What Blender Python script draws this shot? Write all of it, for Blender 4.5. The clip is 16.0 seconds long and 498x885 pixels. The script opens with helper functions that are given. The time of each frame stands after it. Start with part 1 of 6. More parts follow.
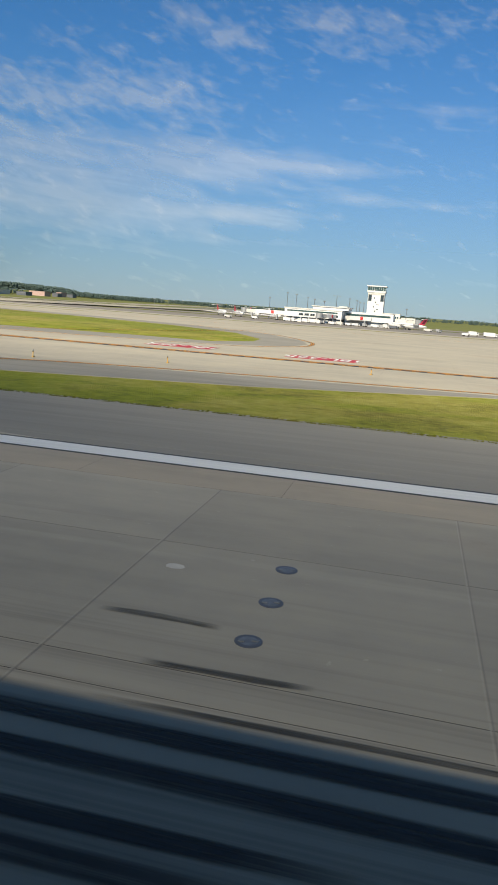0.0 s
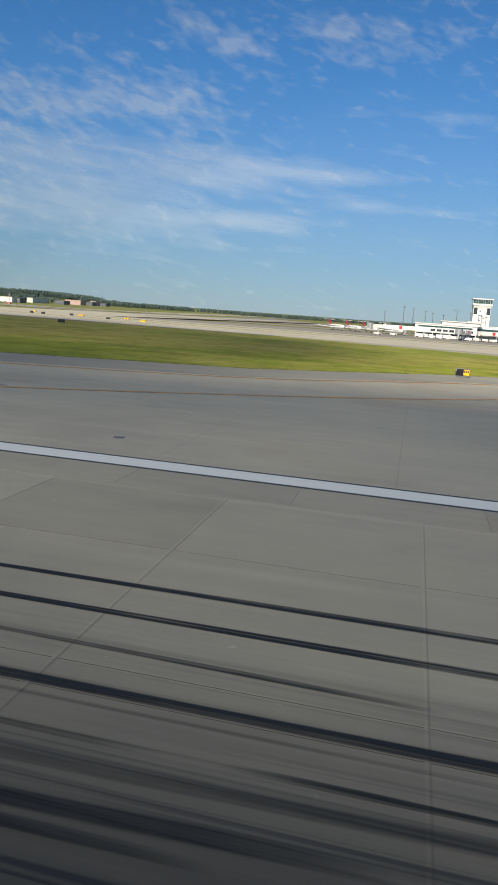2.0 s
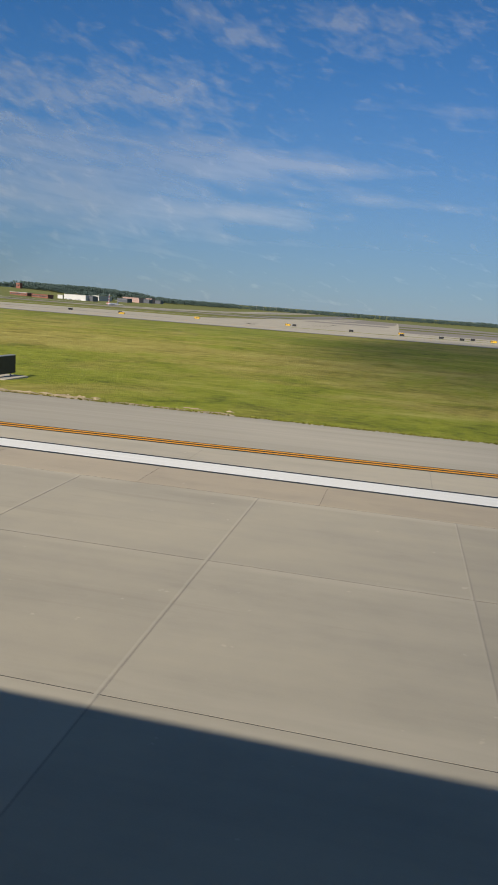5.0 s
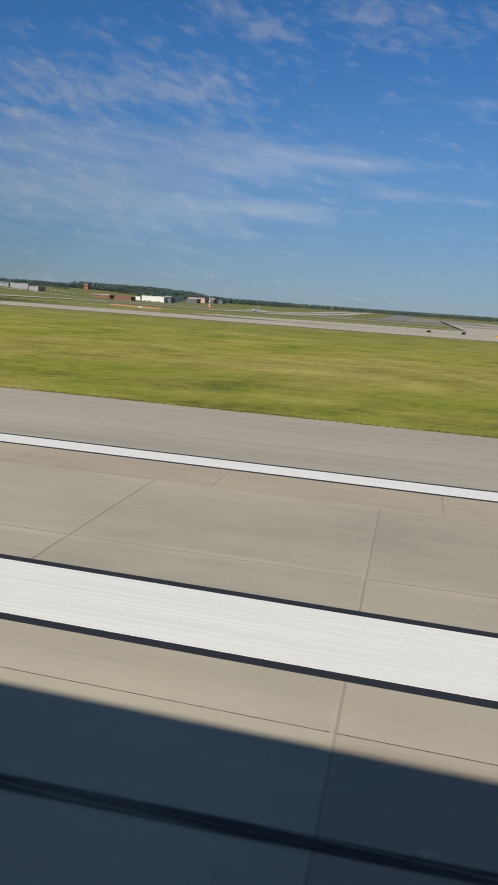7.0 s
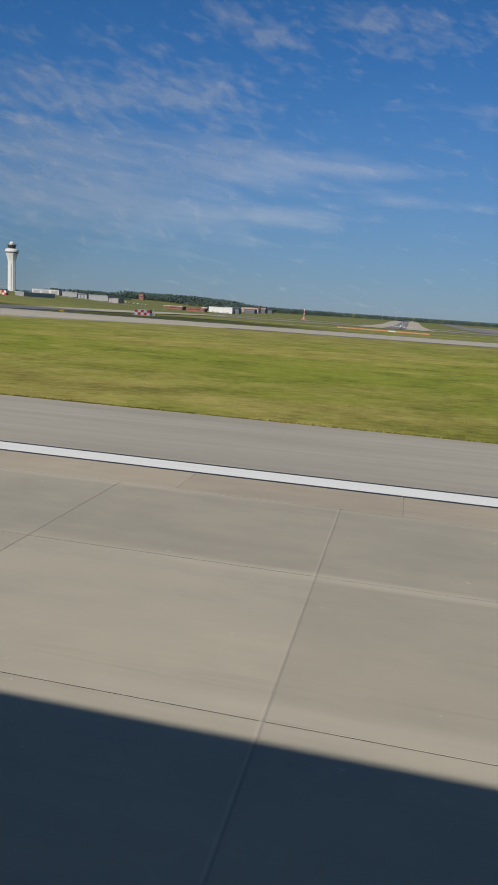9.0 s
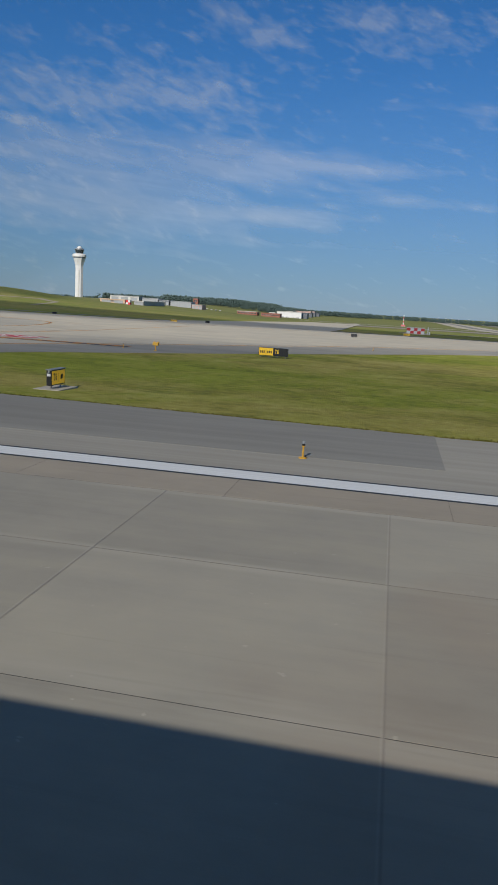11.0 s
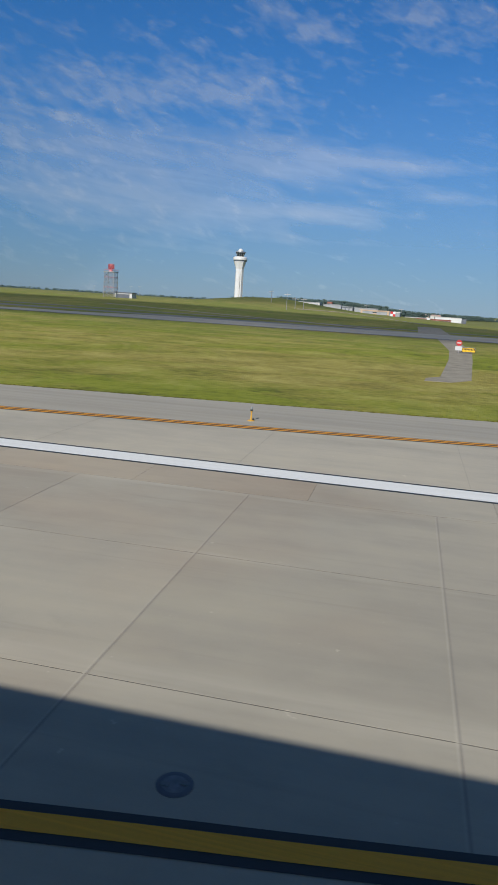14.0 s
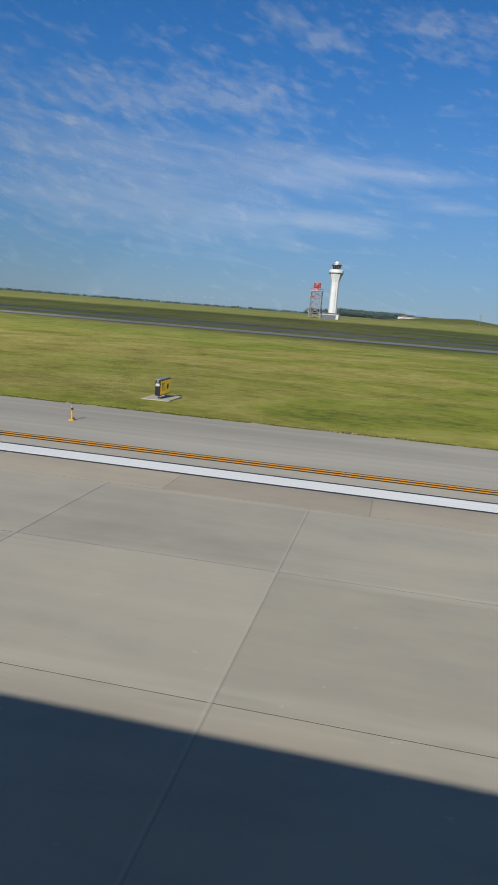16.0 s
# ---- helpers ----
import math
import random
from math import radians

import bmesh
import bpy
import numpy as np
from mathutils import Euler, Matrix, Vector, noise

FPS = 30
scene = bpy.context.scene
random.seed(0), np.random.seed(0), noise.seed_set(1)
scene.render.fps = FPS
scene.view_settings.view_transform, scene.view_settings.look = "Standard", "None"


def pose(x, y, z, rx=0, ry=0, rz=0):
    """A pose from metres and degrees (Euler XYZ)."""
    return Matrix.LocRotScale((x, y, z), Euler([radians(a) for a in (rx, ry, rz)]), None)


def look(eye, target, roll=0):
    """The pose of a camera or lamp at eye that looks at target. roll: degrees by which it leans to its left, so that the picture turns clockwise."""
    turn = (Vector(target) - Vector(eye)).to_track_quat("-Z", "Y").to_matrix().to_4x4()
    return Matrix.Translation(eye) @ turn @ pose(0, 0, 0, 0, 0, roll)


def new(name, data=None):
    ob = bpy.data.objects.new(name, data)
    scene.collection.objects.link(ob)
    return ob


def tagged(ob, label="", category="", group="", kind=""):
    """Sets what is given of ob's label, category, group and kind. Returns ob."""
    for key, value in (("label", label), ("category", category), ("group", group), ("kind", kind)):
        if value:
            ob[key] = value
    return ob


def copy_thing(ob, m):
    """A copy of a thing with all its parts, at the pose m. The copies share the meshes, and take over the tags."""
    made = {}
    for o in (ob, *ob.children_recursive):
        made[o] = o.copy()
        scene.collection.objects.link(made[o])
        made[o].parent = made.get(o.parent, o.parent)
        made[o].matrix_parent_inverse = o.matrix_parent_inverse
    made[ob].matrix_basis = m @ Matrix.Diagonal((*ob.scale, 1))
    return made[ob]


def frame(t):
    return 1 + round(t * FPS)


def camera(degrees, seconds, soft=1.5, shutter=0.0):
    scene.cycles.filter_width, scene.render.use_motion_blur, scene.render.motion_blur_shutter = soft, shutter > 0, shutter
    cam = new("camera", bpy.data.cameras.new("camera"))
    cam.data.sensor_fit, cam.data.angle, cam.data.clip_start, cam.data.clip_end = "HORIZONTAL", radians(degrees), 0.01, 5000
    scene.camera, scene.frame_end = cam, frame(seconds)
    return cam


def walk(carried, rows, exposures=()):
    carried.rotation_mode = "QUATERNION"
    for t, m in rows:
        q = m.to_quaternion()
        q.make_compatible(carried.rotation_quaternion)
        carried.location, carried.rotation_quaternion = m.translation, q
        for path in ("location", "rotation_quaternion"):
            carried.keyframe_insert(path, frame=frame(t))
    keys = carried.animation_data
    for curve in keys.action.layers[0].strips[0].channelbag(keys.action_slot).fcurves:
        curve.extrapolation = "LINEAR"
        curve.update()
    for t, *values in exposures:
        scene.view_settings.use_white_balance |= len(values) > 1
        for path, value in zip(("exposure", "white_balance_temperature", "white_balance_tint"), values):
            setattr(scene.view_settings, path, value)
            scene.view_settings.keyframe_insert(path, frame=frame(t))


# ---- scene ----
# All sizes below are written in metres of the airfield itself; SCALE brings the whole place
# to the size in which the fast runway pass stays within a walk's speed.
SCALE = 0.5

cam = camera(38.95, 16.0, soft=1.7, shutter=0.012)
# seconds, x along the runway, y across it, eye height, yaw, pitch, roll
PATH = [
    (0, -0.00, 0.40, 4.820, 12.86, -11.07, 4.06),
    (0.5, -22.77, 0.44, 4.820, 13.01, -10.30, 4.24),
    (1, -46.06, 0.47, 4.820, 12.64, -10.26, 4.99),
    (1.5, -69.89, 0.49, 4.824, 12.80, -10.55, 4.52),
    (2, -94.30, 0.43, 4.846, 12.61, -10.58, 4.03),
    (2.5, -119.40, 0.37, 4.868, 12.47, -10.71, 4.65),
    (3, -145.20, 0.30, 4.890, 12.51, -10.85, 4.33),
    (3.5, -171.69, 0.24, 4.912, 12.30, -10.90, 4.31),
    (4, -198.87, 0.18, 4.934, 12.08, -10.96, 4.30),
    (4.5, -226.74, 0.12, 4.956, 11.87, -11.01, 4.28),
    (5, -255.31, 0.06, 4.978, 11.66, -11.07, 4.27),
    (5.5, -284.57, 0.00, 5.000, 11.44, -11.12, 4.25),
    (6, -314.41, 0.00, 5.003, 11.77, -11.18, 4.17),
    (6.5, -344.82, 0.00, 5.007, 12.31, -11.54, 3.94),
    (7, -375.79, 0.00, 5.010, 12.59, -11.47, 3.90),
    (7.5, -407.40, -0.05, 5.024, 12.89, -11.36, 4.35),
    (8, -439.67, -0.10, 5.039, 12.65, -10.99, 3.94),
    (8.5, -472.38, -0.14, 5.053, 12.35, -10.99, 3.85),
    (9, -505.50, -0.19, 5.068, 12.04, -10.98, 3.77),
    (9.5, -539.04, -0.24, 5.082, 11.74, -10.98, 3.68),
    (10, -573.00, -0.29, 5.096, 11.43, -10.98, 3.60),
    (10.5, -607.38, -0.33, 5.111, 11.13, -10.97, 3.51),
    (11, -642.17, -0.38, 5.125, 10.96, -10.95, 3.36),
    (11.5, -677.32, -0.41, 5.134, 11.32, -11.00, 3.42),
    (12, -712.77, -0.44, 5.143, 11.37, -11.13, 3.38),
    (12.5, -748.52, -0.48, 5.152, 11.41, -11.16, 2.97),
    (13, -784.58, -0.51, 5.161, 11.57, -11.20, 3.47),
    (13.5, -820.93, -0.54, 5.170, 11.87, -11.25, 3.47),
    (14, -857.59, -0.57, 5.179, 12.41, -11.31, 3.57),
    (14.5, -894.55, -0.60, 5.188, 12.31, -11.20, 3.17),
    (15, -931.81, -0.64, 5.197, 11.84, -10.73, 4.12),
    (15.5, -969.36, -0.67, 5.206, 11.86, -10.53, 3.97),
    (16, -1007.22, -0.70, 5.215, 11.51, -10.78, 4.45),
]


def eye_pose(x, y, z, yaw, pitch, roll):
    a, b = radians(yaw), radians(pitch)
    eye = Vector((x, y, z)) * SCALE
    ahead = Vector((-math.sin(a) * math.cos(b), math.cos(a) * math.cos(b), math.sin(b)))
    return look(eye, eye + ahead, roll)


# the camera stops down as it comes out of the cloud's shade
EXPOSURE = [(0, 0.52, 7000, 6), (1.5, 0.58, 6950, 6), (2.0, 0.49, 6850, 6), (2.5, 0.57, 6900, 6), (3.0, 0.66, 6950, 6), (5.3, 0.06, 6550, 10), (7.0, 0.06, 6400, 10), (8.0, -0.10, 6350, 10), (10.4, -0.08, 6100, 10), (11.2, 0.04, 6150, 9), (11.6, 0.06, 6150, 9), (12.3, 0.14, 6000, 9), (13.0, 0.08, 5900, 9), (14.0, 0.13, 6000, 9), (16.0, 0.15, 6000, 9)]
walk(cam, [(t, eye_pose(*row)) for t, *row in PATH], EXPOSURE)

# ---- light ----
SUN_WAY = Vector((-0.16, -1.0, 0.675)).normalized()      # towards the sun, behind the camera
world = bpy.data.worlds.new("sky")
scene.world = world
world.use_nodes = True
wn = world.node_tree
sky = wn.nodes.new("ShaderNodeTexSky")
sky.sky_type = 'NISHITA'
sky.sun_disc = False
sky.sun_elevation = math.asin(SUN_WAY.z)
sky.sun_rotation = math.atan2(SUN_WAY.x, SUN_WAY.y)
sky.altitude = 300
sky.air_density, sky.dust_density, sky.ozone_density = 1.0, 0.0, 5.0
wn.nodes["Background"].inputs["Strength"].default_value = 0.074
clear = wn.nodes.new("ShaderNodeMix")                     # clean, dry air: a deeper blue
clear.data_type, clear.blend_type = 'RGBA', 'MULTIPLY'
clear.inputs[0].default_value = 1.0
clear.inputs[7].default_value = (0.71, 0.92, 1.11, 1)
deep = wn.nodes.new("ShaderNodeHueSaturation")
deep.inputs["Saturation"].default_value = 1.12
wn.links.new(sky.outputs[0], clear.inputs[6])
wn.links.new(clear.outputs[2], deep.inputs["Color"])
# an added veil greys and dims the unseen sky overhead, to tone the shade
veil = wn.nodes.new("ShaderNodeHueSaturation")
veil.inputs["Saturation"].default_value, veil.inputs["Value"].default_value = 0.43, 0.47
way, parts = wn.nodes.new("ShaderNodeTexCoord"), wn.nodes.new("ShaderNodeSeparateXYZ")
height = wn.nodes.new("ShaderNodeMapRange")
height.interpolation_type = 'SMOOTHSTEP'
height.inputs["From Min"].default_value, height.inputs["From Max"].default_value = 0.50, 0.78
height.inputs["To Max"].default_value = 0.9
veiled = wn.nodes.new("ShaderNodeMix")
veiled.data_type = 'RGBA'
wn.links.new(way.outputs["Generated"], parts.inputs[0])
wn.links.new(parts.outputs[2], height.inputs["Value"])
wn.links.new(deep.outputs[0], veil.inputs["Color"])
wn.links.new(height.outputs[0], veiled.inputs[0])
wn.links.new(deep.outputs[0], veiled.inputs[6])
green = wn.nodes.new("ShaderNodeMix")
green.data_type, green.blend_type = 'RGBA', 'MULTIPLY'
green.inputs[0].default_value, green.inputs[7].default_value = 1.0, (0.93, 1.0, 0.93, 1)
wn.links.new(veil.outputs[0], green.inputs[6])
wn.links.new(green.outputs[2], veiled.inputs[7])
wn.links.new(veiled.outputs[2], wn.nodes["Background"].inputs[0])

sun = new("sun", bpy.data.lights.new("sun", "SUN"))
sun.data.energy, sun.data.angle, sun.data.color = 5.0, radians(0.55), (1.0, 0.90, 0.76)
sun.matrix_world = look(SUN_WAY * 100, (0, 0, 0))

# ---- materials ----


class Mat:
    """A node material with small helpers."""

    def __init__(self, name, rough=0.8, metal=0.0):
        self.m = bpy.data.materials.new(name)
        self.m.use_nodes = True
        self.t = self.m.node_tree
        self.b = self.t.nodes["Principled BSDF"]
        self.b.inputs["Roughness"].default_value = rough
        self.b.inputs["Metallic"].default_value = metal
        self.pos = None

    def n(self, kind, **values):
        node = self.t.nodes.new(kind)
        for k, v in values.items():
            node.inputs[k.replace("_", " ")].default_value = v
        return node

    def link(self, a, b):
        self.t.links.new(a, b)

    def place(self, sx=1, sy=1, sz=1):
        """The place in the world, in the airfield's metres, stretched."""
        g = self.t.nodes.new("ShaderNodeNewGeometry")
        v = self.t.nodes.new("ShaderNodeVectorMath")
        v.operation = 'MULTIPLY'
        v.inputs[1].default_value = (sx / SCALE, sy / SCALE, sz / SCALE)
        self.link(g.outputs["Position"], v.inputs[0])
        return v.outputs[0]

    def noise(self, scale, detail=4, rough=0.55, stretch=(1, 1, 1), warp=0.0):
        n = self.n("ShaderNodeTexNoise", Scale=scale, Detail=detail, Roughness=rough, Distortion=warp)
        self.link(self.place(*stretch), n.inputs["Vector"])
        return n.outputs["Fac"]

    def ramp(self, value, stops):
        r = self.t.nodes.new("ShaderNodeValToRGB")
        while len(r.color_ramp.elements) < len(stops):
            r.color_ramp.elements.new(0.5)
        for e, (p, c) in zip(r.color_ramp.elements, stops):
            e.position = p
            e.color = (*c, 1) if isinstance(c, tuple) else (c, c, c, 1)
        self.link(value, r.inputs[0])
        return r.outputs[0]

    def math(self, op, a, b=None, c=None):
        m = self.t.nodes.new("ShaderNodeMath")
        m.operation = op
        for i, v in enumerate((a, b, c)):
            if v is None:
                continue
            if isinstance(v, (int, float)):
                m.inputs[i].default_value = v
            else:
                self.link(v, m.inputs[i])
        return m.outputs[0]

    def mix(self, fac, a, b, kind='MIX'):
        m = self.t.nodes.new("ShaderNodeMix")
        m.data_type, m.blend_type = 'RGBA', kind
        for sock, v in ((m.inputs[0], fac), (m.inputs[6], a), (m.inputs[7], b)):
            if isinstance(v, tuple):
                sock.default_value = (*v, 1)
            elif isinstance(v, (int, float)):
                sock.default_value = v
            else:
                self.link(v, sock)
        return m.outputs[2]

    def random(self):
        return self.t.nodes.new("ShaderNodeObjectInfo").outputs["Random"]

    def island(self):
        return self.t.nodes.new("ShaderNodeNewGeometry").outputs["Random Per Island"]

    def split(self):
        s = self.t.nodes.new("ShaderNodeSeparateXYZ")
        self.link(self.place(), s.inputs[0])
        return s.outputs

    def color(self, c):
        if isinstance(c, tuple):
            self.b.inputs["Base Color"].default_value = (*c, 1)
        else:
            self.link(c, self.b.inputs["Base Color"])
        return self

    def bump(self, height, strength=0.3, distance=0.01):
        b = self.n("ShaderNodeBump", Strength=strength, Distance=distance * SCALE)
        self.link(height, b.inputs["Height"])
        self.link(b.outputs[0], self.b.inputs["Normal"])
        return self


def plain(name, color, rough=0.6, metal=0.0, grain=0.12, scale=3.0):
    """A painted or bare surface with faint stains and grain."""
    m = Mat(name, rough, metal)
    dark = tuple(c * (1 - grain * 2) for c in color)
    pale = tuple(min(1, c * (1 + grain)) for c in color)
    f = m.math('MULTIPLY_ADD', m.noise(scale * 9, 3), 0.35, m.math('MULTIPLY', m.noise(scale, 5), 0.65))
    m.color(m.ramp(f, [(0.3, dark), (0.68, pale)]))
    return m.m


def band(m, y, centre, half, soft):
    """1 within half of the line y = centre, falling to 0 over soft."""
    d = m.math('ABSOLUTE', m.math('SUBTRACT', y, centre))
    return step_down(m, d, half, half + soft)


def step_down(m, v, a, b):
    r = m.t.nodes.new("ShaderNodeMapRange")
    r.interpolation_type = 'SMOOTHSTEP'
    m.link(v, r.inputs["Value"])
    r.inputs["From Min"].default_value, r.inputs["From Max"].default_value = a, b
    r.inputs["To Min"].default_value, r.inputs["To Max"].default_value = 1, 0
    return r.outputs["Result"]


def step_up(m, v, a, b):
    return m.math('SUBTRACT', 1.0, step_down(m, v, a, b))


def rubber(m, base, strength=1.0):
    """Tyre rubber ground into the touchdown zone, with faint long streaks: a coat that thickens towards the centre
    line, with the aircraft's shade painted in.
    """
    x, y, z = m.split()
    zone = step_up(m, x, -260.0, -185.0)
    ragged = m.math('ADD', y, m.math('MULTIPLY', m.noise(1.0, 4, 0.6, (0.03, 1.6, 1)), 3.0))
    # rubber and painted body shade in one, stronger where no tube casts it
    film_and_shade = m.math('MULTIPLY', m.math('MULTIPLY', step_down(m, ragged, 6.0, 12.8), zone), m.math('MULTIPLY_ADD', step_down(m, x, -68.0, -57.0), 0.54, 0.38))
    streak = m.math('MULTIPLY', m.ramp(m.noise(1.0, 4, 0.6, (0.03, 3.4, 1), 0.2), [(0.50, 0.0), (0.66, 1.0)]), m.math('MULTIPLY', m.math('MULTIPLY', step_down(m, y, 6.5, 12.5), zone), 0.30))
    haze = m.math('MULTIPLY', m.math('MULTIPLY', zone, step_down(m, y, 9.0, 19.0)), 0.10)
    fac = m.math('MULTIPLY', m.math('ADD', m.math('MAXIMUM', film_and_shade, haze), streak), strength)
    return m.mix(fac, base, (0.016, 0.019, 0.022))


def concrete(name, tone, vary=0.16, by_object=True, dirty=True):
    m = Mat(name, 0.82)
    rnd = m.random() if by_object else m.island()
    y0 = m.split()[1]
    cloudy = m.noise(0.16, 5, 0.6, (0.55, 1.0, 1))
    streak = m.noise(1.0, 5, 0.6, (0.08, 1.6, 1))
    grain = m.noise(55.0, 2, 0.6)
    f = m.math('ADD', m.math('ADD', m.math('MULTIPLY', cloudy, 0.48), m.math('MULTIPLY', m.noise(0.7, 5, 0.65, (0.8, 1.2, 1)), 0.24)), m.math('ADD', m.math('MULTIPLY', streak, 0.18), m.math('MULTIPLY', grain, 0.10)))
    lo, hi = tuple(c * k for c, k in zip(tone, (0.80, 0.815, 0.83))), tuple(c * k for c, k in zip(tone, (1.16, 1.15, 1.10)))
    base = m.ramp(f, [(0.36, lo), (0.5, tone), (0.64, hi)])
    shade = m.math('MULTIPLY_ADD', rnd, vary, 1.0 - vary * 0.6)
    both = m.t.nodes.new("ShaderNodeVectorMath")
    both.operation = 'SCALE'
    m.link(base, both.inputs[0])
    m.link(shade, both.inputs[3])
    pale = m.math('MULTIPLY', m.math('MAXIMUM', m.math('MAXIMUM', band(m, y0, 12.72, 0.10, 0.22), band(m, y0, 7.75, 0.2, 0.5)), band(m, y0, 17.6, 0.08, 0.2)), m.ramp(m.noise(1.0, 4, 0.65, (0.10, 0.8, 1)), [(0.42, 0.0), (0.62, 0.55)]))
    scuff = m.ramp(m.noise(1.0, 4, 0.7, (0.09, 2.2, 1), 0.3), [(0.60, 0.0), (0.72, 0.22)])
    stain = m.ramp(m.noise(0.35, 5, 0.7, (0.7, 1.4, 1)), [(0.63, 0.0), (0.75, 0.28)])
    rust = m.mix(m.ramp(m.noise(0.09, 3, 0.5), [(0.60, 0.0), (0.72, 0.25)]), both.outputs[0], (0.36, 0.24, 0.15))
    out = m.mix(m.math('MAXIMUM', stain, scuff), m.mix(pale, rust, tuple(min(1, c * 1.3) for c in tone)) if dirty else rust, tuple(c * 0.6 for c in tone))
    speck = m.ramp(m.noise(3.2, 3, 0.6), [(0.70, 0.0), (0.73, 0.5)])
    out = m.mix(speck, out, tuple(min(1, c * 1.45) for c in tone))
    m.color(rubber(m, out) if dirty else out)
    m.bump(m.math('ADD', grain, m.noise(160.0, 2)), 0.25, 0.004)
    return m.m


def asphalt(name, tone, streaks=0.35):
    m = Mat(name, 0.85)
    cloudy = m.noise(0.12, 5, 0.62, (0.35, 1.1, 1))
    streak = m.noise(1.0, 5, 0.62, (0.03, 1.3, 1))
    grain = m.noise(70.0, 3, 0.7)
    f = m.math('ADD', m.math('MULTIPLY', cloudy, 0.9 - streaks - 0.15), m.math('ADD', m.math('MULTIPLY', streak, streaks), m.math('MULTIPLY', grain, 0.25)))
    m.color(m.ramp(f, [(0.32, tuple(c * 0.72 for c in tone)), (0.5, tone), (0.68, tuple(c * 1.28 for c in tone))]))
    m.bump(grain, 0.4, 0.006)
    return m.m


def grass_material(name, lively=1.0):
    k = lambda *c: tuple(v * lively for v in c)
    m = Mat(name, 0.95)
    broad = m.noise(0.016, 4, 0.55, (0.5, 1.3, 1))
    mid = m.noise(0.16, 5, 0.70, (0.9, 1.0, 1), 0.5)
    fine = m.noise(1.3, 6, 0.78, (0.9, 1.0, 1))
    blade = m.noise(14.0, 3, 0.8)
    f = m.math('ADD', m.math('MULTIPLY', mid, 0.42), m.math('ADD', m.math('MULTIPLY', fine, 0.40), m.math('MULTIPLY', blade, 0.18)))
    green = m.ramp(f, [(0.39, k(0.105, 0.13, 0.020)), (0.5, k(0.252, 0.285, 0.030)), (0.61, k(0.33, 0.35, 0.062))])
    straw = m.ramp(f, [(0.39, k(0.21, 0.185, 0.04)), (0.5, k(0.37, 0.32, 0.08)), (0.61, k(0.52, 0.45, 0.14))])
    patch = m.noise(0.06, 5, 0.72, (0.9, 1.0, 1), 0.6)
    dry = m.ramp(m.math('ADD', m.math('MULTIPLY', broad, 0.5), m.math('MULTIPLY', patch, 0.5)), [(0.455, 0.0), (0.51, 0.50), (0.57, 0.95)])
    both = m.mix(dry, green, straw)
    weed = m.ramp(m.noise(0.3, 5, 0.7, (0.5, 1.0, 1)), [(0.60, 0.0), (0.70, 0.38)])
    y0 = m.split()[1]
    far_dulling = m.math('MULTIPLY_ADD', step_up(m, y0, 95.0, 165.0), 0.28, m.math('MULTIPLY', step_up(m, y0, 230.0, 700.0), 0.45))   # dulled with distance: a haze put into the grass colour
    m.color(m.mix(far_dulling, m.mix(weed, both, k(0.085, 0.115, 0.024)), k(0.125, 0.145, 0.065)))
    m.b.inputs["Specular IOR Level"].default_value = 0.15
    m.bump(m.math('ADD', fine, blade), 0.7, 0.12)
    return m.m


def paint(name, color, worn=0.25, streaky=True):
    """Marking paint, brushed by tyres along the runway, showing the pavement where worn."""
    m = Mat(name, 0.6)
    s = m.noise(1.0, 5, 0.65, (0.12, 16.0, 1)) if streaky else m.noise(2.0, 5, 0.7)
    g = m.noise(26.0, 4, 0.75)
    f = m.math('ADD', m.math('MULTIPLY', s, 0.7), m.math('MULTIPLY', g, 0.3))
    body = m.ramp(f, [(0.35, tuple(c * 0.80 for c in color)), (0.62, color)])
    chips = m.ramp(m.math('MULTIPLY', g, m.noise(0.7, 4, 0.7)), [(0.36, 0.0), (0.46, worn)])
    out = m.mix(chips, body, tuple(c * 0.45 + 0.06 for c in color))
    m.color(rubber(m, out, 0.6))
    m.bump(g, 0.2, 0.003)
    return m.m


def tyre_mark_material():
    """Black rubber laid down by one tyre: streaky, thin at the edges, the pavement showing through."""
    m = Mat("tyre_mark_rubber", 0.7)
    m.color((0.010, 0.012, 0.015))
    uv = m.t.nodes.new("ShaderNodeUVMap")
    uv.uv_map = "map"
    sp = m.t.nodes.new("ShaderNodeSeparateXYZ")
    m.link(uv.outputs[0], sp.inputs[0])
    across = m.math('ABSOLUTE', m.math('SUBTRACT', sp.outputs[0], 0.5))
    fibre = m.noise(1.0, 4, 0.65, (0.10, 15.0, 1))
    cloudy = m.noise(1.0, 4, 0.6, (0.35, 4.0, 1))
    rim = step_down(m, m.math('ADD', across, m.math('MULTIPLY', m.math('SUBTRACT', fibre, 0.5), 0.35)), 0.26, 0.47)
    body = m.math('MULTIPLY', m.ramp(fibre, [(0.34, 0.45), (0.52, 1.0)]), m.ramp(cloudy, [(0.32, 0.55), (0.55, 1.0)]))
    clear, both = m.t.nodes.new("ShaderNodeBsdfTransparent"), m.t.nodes.new("ShaderNodeMixShader")
    m.link(m.math('MINIMUM', m.math('MULTIPLY', m.math('MULTIPLY', rim, body), m.math('MULTIPLY', sp.outputs[1], 1.25)), 1.0), both.inputs[0])
    m.link(clear.outputs[0], both.inputs[1])
    m.link(m.b.outputs[0], both.inputs[2])
    m.link(both.outputs[0], m.t.nodes["Material Output"].inputs[0])
    return m.m


